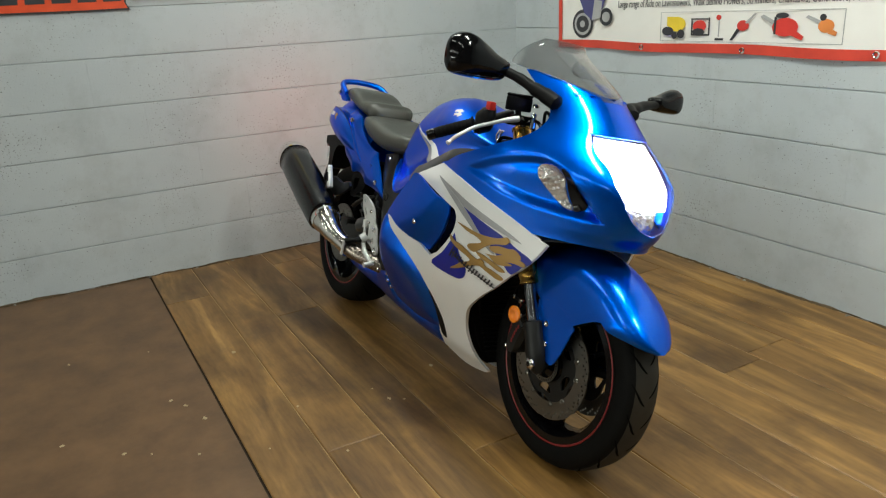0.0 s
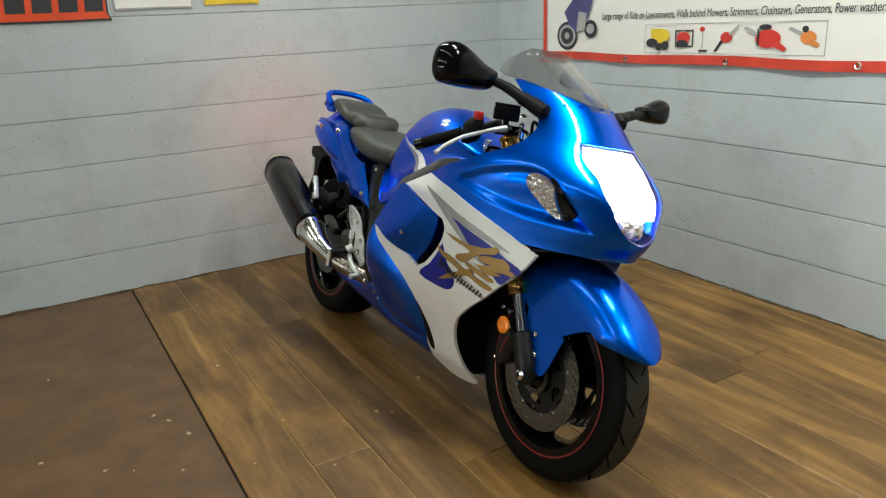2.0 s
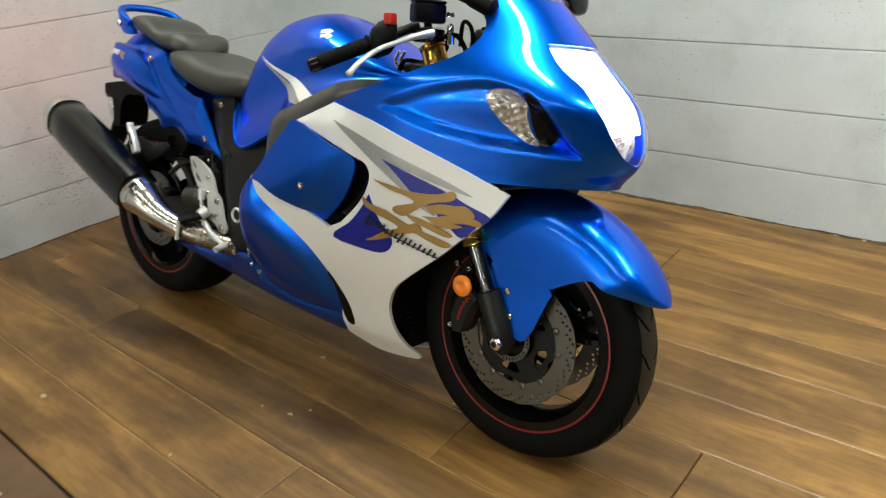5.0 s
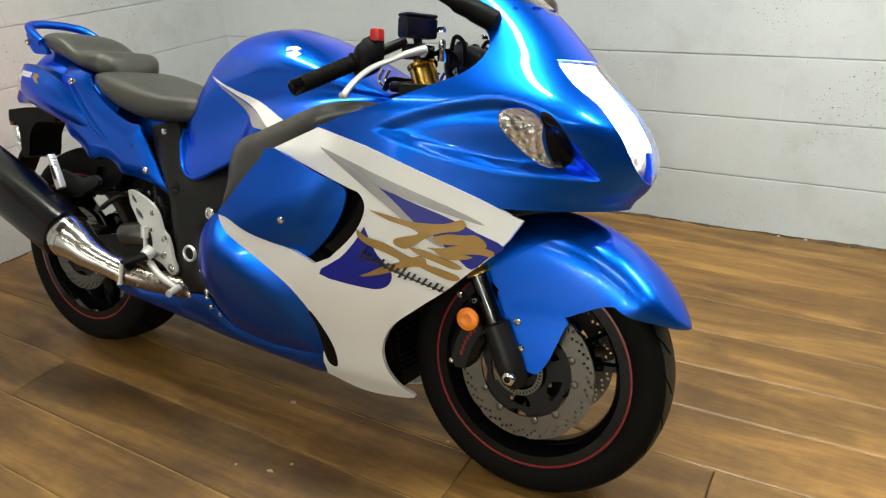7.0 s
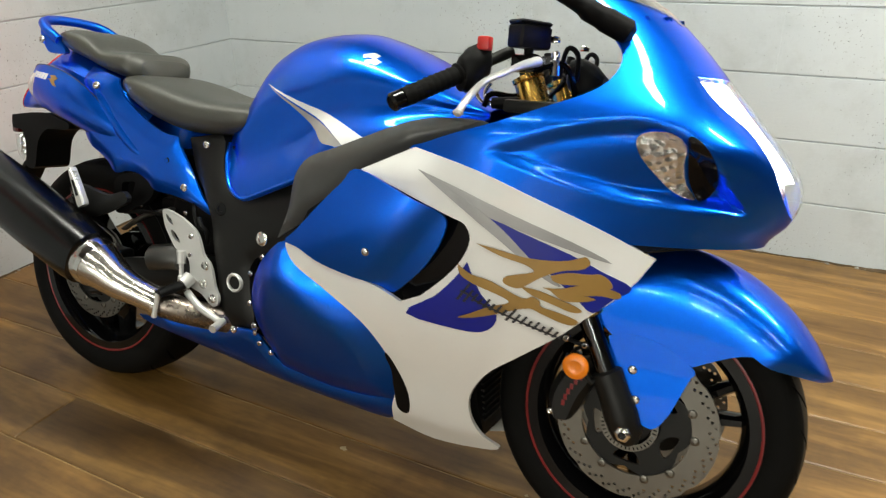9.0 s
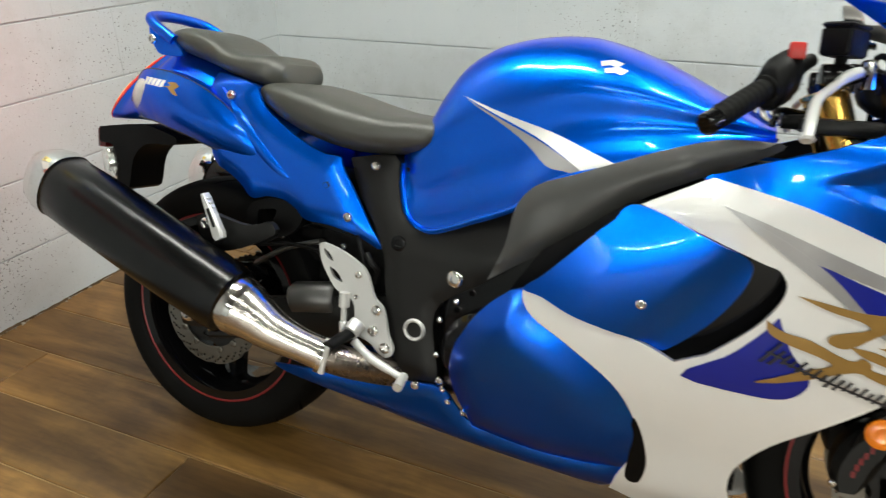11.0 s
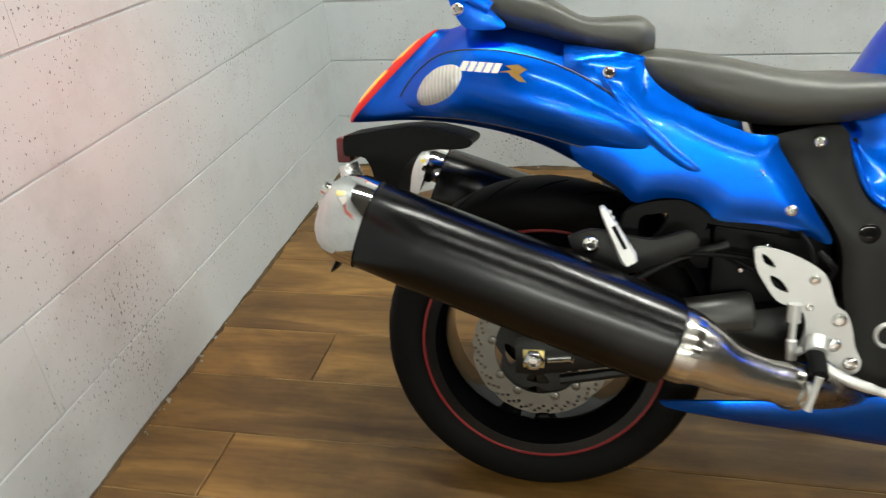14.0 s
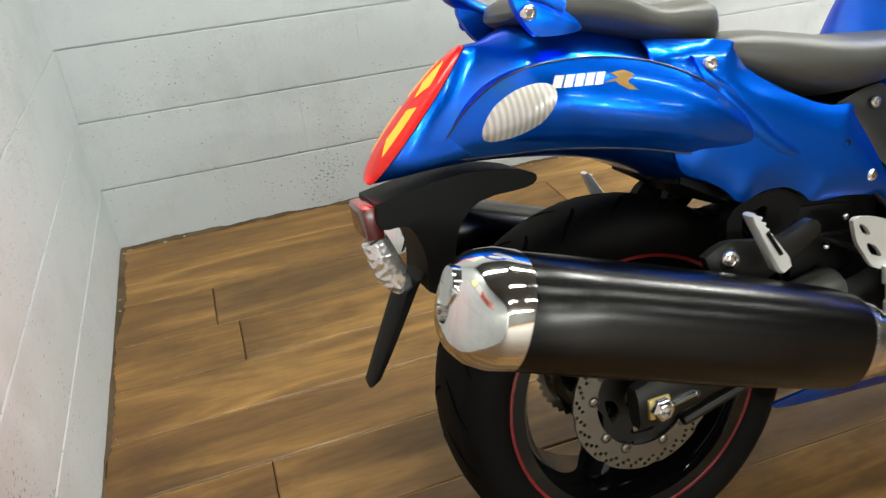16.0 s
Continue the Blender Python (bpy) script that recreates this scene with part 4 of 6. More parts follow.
bm = bmesh.new()
sheet(bm, [[tank_point(.488 + .672 * i / 48, j / 26) for j in range(27)] for i in range(49)])
mirrored(bm)
bmesh.ops.remove_doubles(bm, verts=bm.verts, dist=.0008)
thicken(bm, .004)
tank = part("fuel_tank", bm, BLUE, bike, "candy blue fuel tank with a white and silver flash")
bm = bmesh.new()
tube(bm, [Vector(tank_point(.495 + .40 * i / 40, .012)) + Vector((0, -.001, .001)) for i in range(41)], .005, 8)
part("tank_seam", bm, BLUE, tank)
SPEAR_W = [(.618, .882), (.72, .852), (.80, .831), (.885, .803), (.96, .778), (1.0, .765), (.98, .745), (.93, .750), (.887, .763), (.82, .798), (.74, .834)]
SPEAR_G = [(.624, .878), (.70, .846), (.76, .821), (.82, .796), (.887, .762), (.84, .768), (.802, .773), (.755, .806), (.70, .840)]
for s in (-1, 1):
    part("silver_flash", skin(run(SPEAR_G + SPEAR_G[:1], 3)[:-1], tank_form, .0012, .001, .015, (), s), SILVER_VINYL, tank)
    part("white_flash", skin(run(SPEAR_W + SPEAR_W[:1], 3)[:-1], tank_form, .0018, .001, .015, (), s), WHITE, tank)
    for k, (dx, dz) in enumerate(((0, .006), (.010, -.006))):
        x, z = .868 + dx, .950 + dz
        part("tank_badge", skin([(x, z), (x + .022, z + .004), (x + .040, z - .002), (x + .030, z - .010), (x + .018, z - .006), (x + .004, z - .008)], tank_form, .002, .0015, .02, (), s), ALLOY, tank, "silver tank badge")


def cushion(name, stations, label):
    """A padded seat: stations of (x, lower z, upper z, half width)."""
    bm = bmesh.new()
    xs = [q[0] for q in stations]
    rings = []
    for i in range(29):
        x = xs[0] + (xs[-1] - xs[0]) * (.5 - .5 * math.cos(math.pi * i / 28))
        zb, zt, w = (table([(q[0], q[k]) for q in stations], x) for k in (1, 2, 3))
        cz, hz = (zb + zt) / 2, (zt - zb) / 2
        ring = []
        for k in range(26):
            a = 2 * math.pi * k / 26
            ca, sa = math.cos(a), math.sin(a)
            ring.append((x, w * math.copysign(abs(ca) ** .55, ca), cz + hz * math.copysign(abs(sa) ** .75, sa) - (.008 * (1 - abs(ca)) if sa > 0 else 0) * (w / .15)))
        rings.append(ring)
    loft(bm, rings)
    return part(name, bm, VINYL, bike, label, True, 60)


cushion("rider_seat", [(.150, .842, .858, .07), (.163, .832, .880, .11), (.22, .798, .886, .135), (.30, .768, .873, .146), (.38, .752, .854, .146), (.46, .752, .840, .138), (.53, .760, .838, .128), (.562, .772, .832, .118), (.580, .786, .818, .09)], "black vinyl rider's seat")
cushion("passenger_seat", [(-.118, .948, .960, .05), (-.100, .938, .978, .085), (-.05, .922, .989, .105), (.02, .903, .975, .112), (.08, .884, .942, .113), (.14, .868, .940, .112), (.175, .860, .938, .104), (.196, .868, .922, .080)], "black vinyl passenger seat")

TAIL_TOP = [(-.282, .926), (-.22, .934), (-.12, .942), (-.02, .932), (.08, .902), (.18, .868), (.26, .83)]
TAIL_LOW = [(-.282, .762), (-.20, .766), (-.12, .757), (0, .726), (.10, .675), (.16, .645), (.26, .62)]
TAIL_WIDE = [(-.282, .044), (-.24, .068), (-.18, .099), (-.12, .122), (0, .143), (.10, .148), (.26, .144)]


def tail_point(x, a):
    zt, zb, w = table(TAIL_TOP, x), table(TAIL_LOW, x), table(TAIL_WIDE, x)
    cz, hz = (zt + zb) / 2 - .01, (zt - zb) / 2
    ca, sa = math.cos(a), math.sin(a)
    z = cz + (hz + (.01 if sa > 0 else -.01)) * math.copysign(abs(sa) ** .85, sa)
    shear = 1.05 * max(0.0, min(1.0, (-.10 - x) / .182)) * (z - .802)
    return Vector((x + shear, w * math.copysign(abs(ca) ** .6, ca) * (1 - .42 * max(0.0, sa) ** 1.5), z))


def tail_form(x, z):
    w = table(TAIL_WIDE, x)
    zt, zb = table(TAIL_TOP, x), table(TAIL_LOW, x)
    u = max(-1, min(1, (z - (zt + zb) / 2 + .01) / ((zt - zb) / 2 + .02)))
    return w * (1 - abs(u) ** 2.6 * .5)


bm = bmesh.new()
loft(bm, [[tail_point(-.304 + .564 * i / 30, 2 * math.pi * k / 36) for k in range(36)] for i in range(31)])
tail = part("tail_fairing", bm, BLUE, bike, "candy blue tail fairing with white model lettering")
bm = bmesh.new()
rings = []
for i in range(8):
    f, back = math.cos(i / 7 * 1.5), .020 * math.sin(i / 7 * 1.5)
    base = [tail_point(-.304, 2 * math.pi * k / 36) for k in range(36)]
    mid = sum(base, Vector()) / 36
    rings.append([mid + (q - mid) * (f * 1.004) + Vector((-back, 0, back * .4)) - Vector((.002, 0, 0)) for q in base])
loft(bm, rings)
tail_lamp = part("tail_lamp", bm, TAIL_RED, tail, "red tail lamp glass, lit")
for s in (-1, 1):
    for k0, k1, i0, i1 in (((3, 7, 3, 5), (-4, 1, 3, 5)) if s > 0 else ((11, 15, 3, 5), (17, 22, 3, 5))):
        bm = bmesh.new()
        rows = []
        for i in range(i0, i1 + 1):
            f, back = math.cos(i / 7 * 1.5), .020 * math.sin(i / 7 * 1.5)
            rows.append([mid + (base[k % 36] - mid) * (f * 1.004) + Vector((-back, 0, back * .4)) - Vector((.0035, 0, 0)) for k in range(k0, k1 + 1)])
        sheet(bm, rows)
        thicken(bm, .001)
        part("lamp_bulb", bm, TAIL_BULB, tail, "glowing orange bulb in the red lamp")
beam = bpy.data.lights.new("head_glow", "AREA")
beam.shape, beam.size, beam.size_y, beam.energy, beam.color = "RECTANGLE", .07, .07, HEAD_POWER, (1.0, .97, .97)
ob = new("head_glow", beam)
ob.parent = bike
ob.matrix_basis = look((1.735, .01, .835), (3.0, .75, 1.05))
glare = bpy.data.lights.new("tail_glow", "AREA")
glare.shape, glare.size, glare.size_y, glare.energy, glare.color = "RECTANGLE", .10, .10, TAIL_POWER, (1.0, .05, .03)
ob = new("tail_glow", glare)
ob.parent = bike
ob.matrix_basis = look((-.350, 0, .825), (-1.3, -.15, .80))

TAIL_SIDE = [(.05, .893), (.09, .887), (.172, .871), (.175, .859), (.192, .831), (.229, .803), (.292, .767), (.343, .748), (.379, .744), (.386, .724), (.417, .676), (.451, .618), (.476, .580), (.470, .569), (.424, .590), (.363, .603), (.302, .608), (.280, .627), (.248, .643), (.207, .645), (.176, .637), (.159, .643), (.142, .662), (.109, .684), (.075, .702), (.06, .74), (.05, .82)]
HUMP = curve2([(-.249, .788), (-.22, .777), (-.123, .776), (-.011, .757), (.078, .731), (.165, .706), (.218, .702), (.176, .766), (.123, .816), (.045, .860), (-.039, .884), (-.11, .889), (-.158, .881), (-.198, .857), (-.231, .823)], 5)
POD = [(-.25, .050), (-.216, .073), (-.142, .128), (-.05, .156), (.05, .163), (.12, .158), (.22, .144)]


def pod(x, z):
    """Half width of the bulging indicator pod."""
    ridge = .828 - .28 * (x + .10) if x > -.10 else .828 + .10 * (x + .10)
    below, above = ridge - z, z - ridge - .012
    return table(POD, x) + .004 - .24 * (below + math.hypot(below, .014)) - .16 * (above + math.hypot(above, .014))


BLADE = [(.095, .862), (.125, .835), (.165, .800), (.222, .742), (.275, .692), (.246, .688), (.19, .726), (.137, .783)]


def arm_form(x, z):
    return (tail_form(x, z) if x < .15 else .146 - .10 * abs(z - .68) ** 1.3)


for s in (-1, 1):
    sidep = part("tail_side", skin(run(TAIL_SIDE + TAIL_SIDE[:1], 3)[:-1], lambda x, z: min(.140, tail_form(x, z) + .002 + .5 * max(0, x - .05)) - .10 * max(0, z - .78) - .05 * max(0, .62 - z) - .18 * max(0, .60 - z), .001, .006, .009, (), s, .012, .045), BLUE, bike, "candy blue tail side panel")
    part("tail_blade", skin(run(BLADE + BLADE[:1], 3)[:-1], lambda x, z: .146, .004, .008, .007, (), s, .008, .018), BLUE, sidep)
    hump = part("tail_hump", skin(HUMP, pod, .005, .03, .008, (), s, .007, .030), BLUE, tail, "candy blue raised indicator pod")
    part("rear_indicator", skin(curve2([(x_ + .014, z_ + .009) for x_, z_ in ((-.215, .801), (-.208, .790), (-.182, .792), (-.150, .806), (-.131, .828), (-.127, .846), (-.140, .857), (-.168, .854), (-.195, .838), (-.210, .818))], 4), pod, .0120, .006, .008, (), s, .006, .018), RIBBED, hump, "ribbed clear rear indicator")
    bm = bmesh.new()
    rim = [Vector((x_, s * (pod(x_, z_) + .0055), z_)) for x_, z_ in HUMP]
    tube(bm, rim + rim[:1], .0013, 6)
    part("panel_gap", bm, DARK_VINYL, hump, "dark gap round the raised pod")
    for k in range(5):
        x, z = -.112 + .0135 * k, .866 - .0012 * k
        part("model_bar", skin([(x - .006, z - .009), (x + .005, z - .010), (x + .013, z + .005), (x + .002, z + .006)], pod, .0125, .001, .005, (), s), WHITE, hump)
    part("model_bar", skin([(-.052, .853), (-.035, .852), (-.030, .846), (-.018, .838), (-.006, .836), (-.018, .848), (-.006, .856), (-.020, .864), (-.040, .863), (-.030, .856)], pod, .0125, .001, .005, (), s), GOLD_VINYL, hump)
    bm = bmesh.new()
    stud(bm, (.121, s * .146, .846), .011, .012, 14, .3, (0, s, .2))
    part("tail_bolt", bm, CHROME, sidep)
    bm = bmesh.new()
    stud(bm, (.408, s * .148, .628), .010, .007, 14, .3, (0, s, 0))
    part("tail_bolt", bm, CHROME, sidep)
    bm = bmesh.new()
    stud(bm, (.355, s * .1505, .686), .011, .0025, 14, .7, (0, s, 0))
    part("tail_hole", bm, PLASTIC, sidep)
    # grab rail flange
    FLANGE = curve2([(-.138, .968), (-.118, .930), (-.095, .920), (-.045, .922), (-.070, .952), (-.105, .978), (-.130, .988)], 4)
    part("rail_flange", skin(FLANGE, lambda x, z: .105, .004, .014, .015, (), s, .004, .012), BLUE, bike)
    bm = bmesh.new()
    stud(bm, (-.122, s * .113, .953), .011, .009, 14, .3, (0, s, 0))
    part("rail_bolt", bm, CHROME, bike)
bm = bmesh.new()
tube(bm, crom([(-.070, -.105, .952), (-.115, -.105, .978), (-.150, -.090, .998), (-.168, -.048, 1.007), (-.172, 0, 1.009), (-.168, .048, 1.007), (-.150, .090, .998), (-.115, .105, .978), (-.070, .105, .952)], 6), .0125, 14)
part("grab_rail", bm, BLUE, bike, "candy blue passenger grab rail")

# under-tail, plate holder
UNDER = [(-.352, .742), (-.352, .706), (-.312, .700), (-.296, .650), (-.300, .600), (-.262, .600), (-.246, .672), (-.205, .712), (-.13, .716), (-.112, .727), (-.13, .740), (-.22, .757)]
part("under_tray", flat_plate(run(UNDER + UNDER[:1], 3)[:-1], -.055, .055, (), .05), PLASTIC, bike, "black plastic under-tail and plate bracket")
bm = bmesh.new()
block(bm, (-.372, -.045, .690), (-.345, .045, .738), .006)
part("rear_reflector", bm, DARK_RED, bike, "small red rear reflector")
bm = bmesh.new()
tube(bm, [(-.358, -.02, .685), (-.345, -.02, .635), (-.325, -.02, .600)], [.020, .024, .014], 12)
part("plate_lamp", bm, REFLECTOR, bike, "clear plate lamp")
bm = bmesh.new()
rings = []
for t_, w, d in ((0, .034, .020), (.3, .034, .016), (.7, .030, .012), (.95, .024, .010), (1, .014, .006)):
    o = Vector((-.318, -.01, .612)).lerp(Vector((-.402, -.01, .470)), t_)
    rings.append([o + Vector((d * u, w * v, d * .6 * u)) for u, v in ((-1, -.7), (-.6, -1), (.6, -1), (1, -.7), (1, .7), (.6, 1), (-.6, 1), (-1, .7))])
loft(bm, rings)
part("mud_flap", bm, PLASTIC, bike, "black tapered mud flap")

# ---- motorcycle: exhaust ----
for s in (-1, 1):
    a_, b_ = Vector((-.262, s * .240, .622)), Vector((.225, s * .262, .443))
    if s > 0:
        a_ = a_.lerp(b_, .06)
    ax = (b_ - a_).normalized()
    up = Vector((0, 1, 0)).cross(ax).normalized()
    if up.z < 0:
        up = -up

    def can(t_, r, squash=1.0):
        o = a_ + (b_ - a_) * t_
        return [o + r * (Vector((0, s, 0)) * math.copysign(abs(math.cos(q)) ** .85, math.cos(q)) * .94 + up * squash * math.copysign(abs(math.sin(q)) ** .85, math.sin(q))) for q in (2 * math.pi * k / 40 for k in range(40))]
    bm = bmesh.new()
    loft(bm, [can(.0, .068), can(.01, .0715), can(.2, .0735), can(.6, .0745), can(.93, .071), can(.985, .068), can(1.0, .058)])
    muf = part("silencer", bm, SATIN_BLACK, bike, "satin black silencer with a polished end cap")
    bm = bmesh.new()
    loft(bm, [can(.010, .0735), can(-.045, .0735), can(-.055, .072), can(-.095, .066), can(-.122, .056), can(-.140, .043), can(-.148, .030), can(-.149, .022), can(-.12, .019), can(-.06, .018)])
    cap = part("end_cap", bm, CHROME, muf, "polished silencer end cap")
    o = a_ + up * .024 + Vector((0, s * .006, 0))
    bm = bmesh.new()
    tube(bm, [o - ax * .030, o - ax * .076, o - ax * .080, o - ax * .080, o - ax * .060], [.027, .0245, .0235, .0195, .0190], 24)
    part("outlet_pipe", bm, CHROME, cap, "short polished outlet pipe")
    bm = bmesh.new()
    tube(bm, [o - ax * .0612, o - ax * .0622], [.0188, .0188], 20)
    part("outlet_bore", bm, PLASTIC, cap, "dark outlet bore")
    for q in (0.9, 2.6, 4.4):
        bm = bmesh.new()
        side_ = Vector((0, s, 0)) * math.cos(q) + up * math.sin(q)
        stud(bm, a_ - ax * .018 + side_ * .0715, .0045, .004, 10, .3, side_)
        part("cap_rivet", bm, STEEL, cap)
    bm = bmesh.new()
    path = crom([b_ - ax * .012, b_ + ax * .04, (.31, s * .256, .402), (.38, s * .240, .376), (.44, s * .214, .353), (.495, s * .168, .333), (.56, s * .10, .31), (.66, s * .05, .30)], 5)
    rad = [.060 - .0265 * min(1, max(0, (i - 3) / 11)) ** .8 for i in range(len(path))]
    tube(bm, path[:19], rad[:19], 24)
    pipe = part("exhaust_pipe", bm, HEATED if s < 0 else CHROME, bike, "polished exhaust pipe with a heat tint")
    bm = bmesh.new()
    tube(bm, path[17:], [r * .93 for r in rad[17:]], 24)
    part("link_pipe", bm, DULL_STEEL, pipe, "dull steel pipe into the collar")
    bm = bmesh.new()
    tube(bm, [Vector(path[3]) + Vector((0, 0, 0)), Vector(path[4])], [.060, .058], 24)
    part("pipe_clamp", bm, CHROME, bike)
    bm = bmesh.new()
    tube(bm, [Vector(path[17]), Vector(path[18])], [.0385, .0385], 24)
    part("pipe_clamp", bm, CHROME, bike)
    # silencer hanger and passenger peg
    PLATE = [(.062, .590), (.10, .603), (.15, .594), (.20, .588), (.25, .602), (.264, .578), (.205, .548), (.165, .532), (.121, .525), (.08, .548)]
    hang = part("peg_bracket", skin(run(PLATE + PLATE[:1], 3)[:-1], lambda x, z: .192, .0, .014, .02, (), s, .004, .012), FRAME_BLACK, bike, "black passenger peg bracket")
    bm = bmesh.new()
    stud(bm, (.098, s * .196, .580), .014, .010, 18, .3, (0, s, 0))
    part("hanger_bolt", bm, CHROME, hang)
    bm = bmesh.new()
    rings = []
    for t_, w in ((0, .0035), (.12, .0065), (.55, .0105), (.90, .0135), (1, .010)):
        o = Vector((.113, s * .222, .648)).lerp(Vector((.160, s * .229, .560)), t_)
        d = Vector((.047, 0, -.088)).normalized()
        sd = Vector((-d.z, 0, d.x))
        rings.append([o + sd * w * u + Vector((0, s, 0)) * .010 * v for u, v in ((-1, -.6), (-.7, -1), (.7, -1), (1, -.6), (1, .6), (.7, 1), (-.7, 1), (-1, .6))])
    loft(bm, rings)
    peg = part("passenger_peg", bm, ALLOY, bike, "folded alloy passenger footpeg")
    bm = bmesh.new()
    tube(bm, [(.131, s * .2355, .620), (.150, s * .2385, .585)], .0032, 8)
    part("peg_slot", bm, PLASTIC, peg)
    for k in range(9):
        bm = bmesh.new()
        o = Vector((.126, s * .224, .640)).lerp(Vector((.166, s * .229, .566)), k / 8)
        block(bm, o - Vector((.002, .007, .0022)), o + Vector((.0022, .007, .0022)), .001, 1)
        part("peg_tooth", bm, ALLOY, peg)


# ---- motorcycle: frame, swing arm, engine ----
FRAME = [(.385, .742), (.483, .756), (.500, .700), (.520, .648), (.555, .630), (.62, .640), (.70, .668), (.775, .705), (.86, .742), (.86, .70), (.80, .63), (.725, .555), (.62, .487), (.606, .423), (.622, .330), (.58, .318), (.527, .322), (.512, .422), (.497, .500), (.490, .563), (.462, .62), (.42, .672)]
def spar_form(x, z):
    """Half width of the spar: it narrows towards the seat."""
    return .145 + .05 * max(0, x - .66) - .26 * max(0, z - .59)


for s in (-1, 1):
    spar = part("frame_spar", skin(run(FRAME + FRAME[:1], 3)[:-1], spar_form, .001, .03, .02, (), s, .008, .025), FRAME_BLACK, bike, "black alloy frame spar")
    for x, z, r in ((.449, .732, .010), (.648, .541, .0165), (.632, .333, .009)):
        bm = bmesh.new()
        stud(bm, (x, s * (spar_form(x, z) + .008), z), r, .008, 18, .35, (0, s, 0))
        part("frame_bolt", bm, CHROME, spar)
    bm = bmesh.new()
    turned(bm, [(.023, s * .148), (.023, s * .157), (.0205, s * .160), (.0165, s * .158), (.0155, s * .148)], (.570, 0, .425), 20)
    part("pivot_ring", bm, ALLOY, spar, "bare alloy pivot ring")
    bm = bmesh.new()
    stud(bm, (.524, s * (spar_form(.524, .592) + .0085), .592), .016, .0020, 18, .8, (0, s, 0))
    part("frame_hole", bm, GLOSS_BLACK, spar)
    bm = bmesh.new()
    stud(bm, (.570, s * .149, .425), .012, .001, 16, .8, (0, s, 0))
    part("frame_hole", bm, GLOSS_BLACK, spar)
    # heel plate with its slots, peg, lever
    HEEL = [(.354, .567), (.365, .572), (.408, .561), (.454, .537), (.470, .516), (.484, .478), (.502, .463), (.512, .438), (.519, .407), (.531, .382), (.526, .363), (.507, .360), (.480, .382), (.450, .392), (.434, .400), (.440, .420), (.442, .440), (.436, .463), (.418, .472), (.395, .482), (.378, .505), (.361, .534)]
    slots = [curve2([(.366, .561), (.380, .552), (.388, .538), (.372, .545)], 3), curve2([(.381, .525), (.399, .516), (.411, .497), (.390, .505)], 3)] if s < 0 else []
    heel = part("heel_plate", skin(run(HEEL + HEEL[:1], 3)[:-1], lambda x, z: .164, .002, .008, .02, slots, s), ALLOY, bike, "bare alloy heel plate")
    for x, z, r in ((.448, .519, .008), (.444, .473, .006), (.491, .453, .0115), (.486, .410, .0115), (.514, .379, .0115)):
        bm = bmesh.new()
        stud(bm, (x, s * .166, z), r, .006, 14, .4, (0, s, 0))
        part("heel_bolt", bm, CHROME, heel)
    bm = bmesh.new()
    tube(bm, [(.452, s * .185, .408), (.446, s * .23, .402), (.440, s * .262, .396)], [.015, .014, .013], 12, .75)
    peg = part("rider_peg", bm, PLASTIC, bike, "rubber topped rider's footpeg")
    bm = bmesh.new()
    tube(bm, [(.458, s * .178, .424), (.454, s * .190, .414), (.452, s * .20, .408)], .017, 10)
    part("peg_hinge", bm, ALLOY, peg)
    bm = bmesh.new()
    tube(bm, [(.440, s * .262, .396), (.430, s * .262, .352), (.427, s * .262, .340)], [.006, .0055, .007], 8)
    part("peg_feeler", bm, ALLOY, peg)
    bm = bmesh.new()
    tube(bm, crom([(.456, s * .188, .388), (.50, s * .197, .364), (.545, s * .200, .349), (.570, s * .202, .341)], 5), [.009] * 10 + [.0075] * 6, 10)
    tube(bm, [(.572, s * .195, .342), (.578, s * .235, .334)], .0095, 10)
    part("foot_lever", bm, ALLOY, bike, "bare alloy foot lever")
    bm = bmesh.new()
    tube(bm, [(.421, s * .172, .480), (.421, s * .172, .450), (.421, s * .172, .448), (.421, s * .172, .420), (.421, s * .172, .418), (.423, s * .172, .385)], [.011, .011, .006, .006, .009, .009], 10)
    tube(bm, [(.423, s * .172, .392), (.440, s * .178, .405)], .006, 8)
    part("lever_cylinder", bm, ALLOY, heel)
    # swing arm
    bm = bmesh.new()
    rings = []
    for t_, h, w in ((0, .034, .016), (.06, .040, .018), (.3, .036, .018), (.6, .046, .022), (.9, .055, .026), (1, .050, .02)):
        o = Vector((-.03, s * .118, .350)).lerp(Vector((.56, s * .105, .425)), t_)
        rings.append([o + Vector((0, w * u, h * v)) for u, v in ((-1, -.6), (-.6, -1), (.6, -1), (1, -.6), (1, .6), (.6, 1), (-.6, 1), (-1, .6))])
    loft(bm, rings)
    arm = part("swing_arm", bm, FRAME_BLACK, bike, "black box section swing arm")
    bm = bmesh.new()
    block(bm, (-.016, s * .137 - .004, .333), (.022, s * .137 + .004, .367), .003)
    part("chain_adjuster", bm, YELLOW_ZINC, arm, "zinc yellow axle block")
    bm = bmesh.new()
    stud(bm, (.003, s * .141, .350), .019, .016, 6, .5, (0, s, 0))
    tube(bm, [(.028, s * .137, .347), (.071, s * .137, .352)], .0045, 8)
    stud(bm, (.069, s * .137, .352), .008, .006, 6, .3, (1, 0, 0))
    part("rear_axle_nut", bm, CHROME, arm)
# rear brake caliper and torque arm
bm = bmesh.new()
block(bm, (.085, -.128, .360), (.160, -.075, .430), .012, 3)
part("rear_caliper", bm, FRAME_BLACK, bike, "black rear brake caliper")
bm = bmesh.new()
tube(bm, [(.05, -.125, .305), (.16, -.122, .325), (.30, -.115, .345)], .010, 8)
part("torque_arm", bm, FRAME_BLACK, bike)
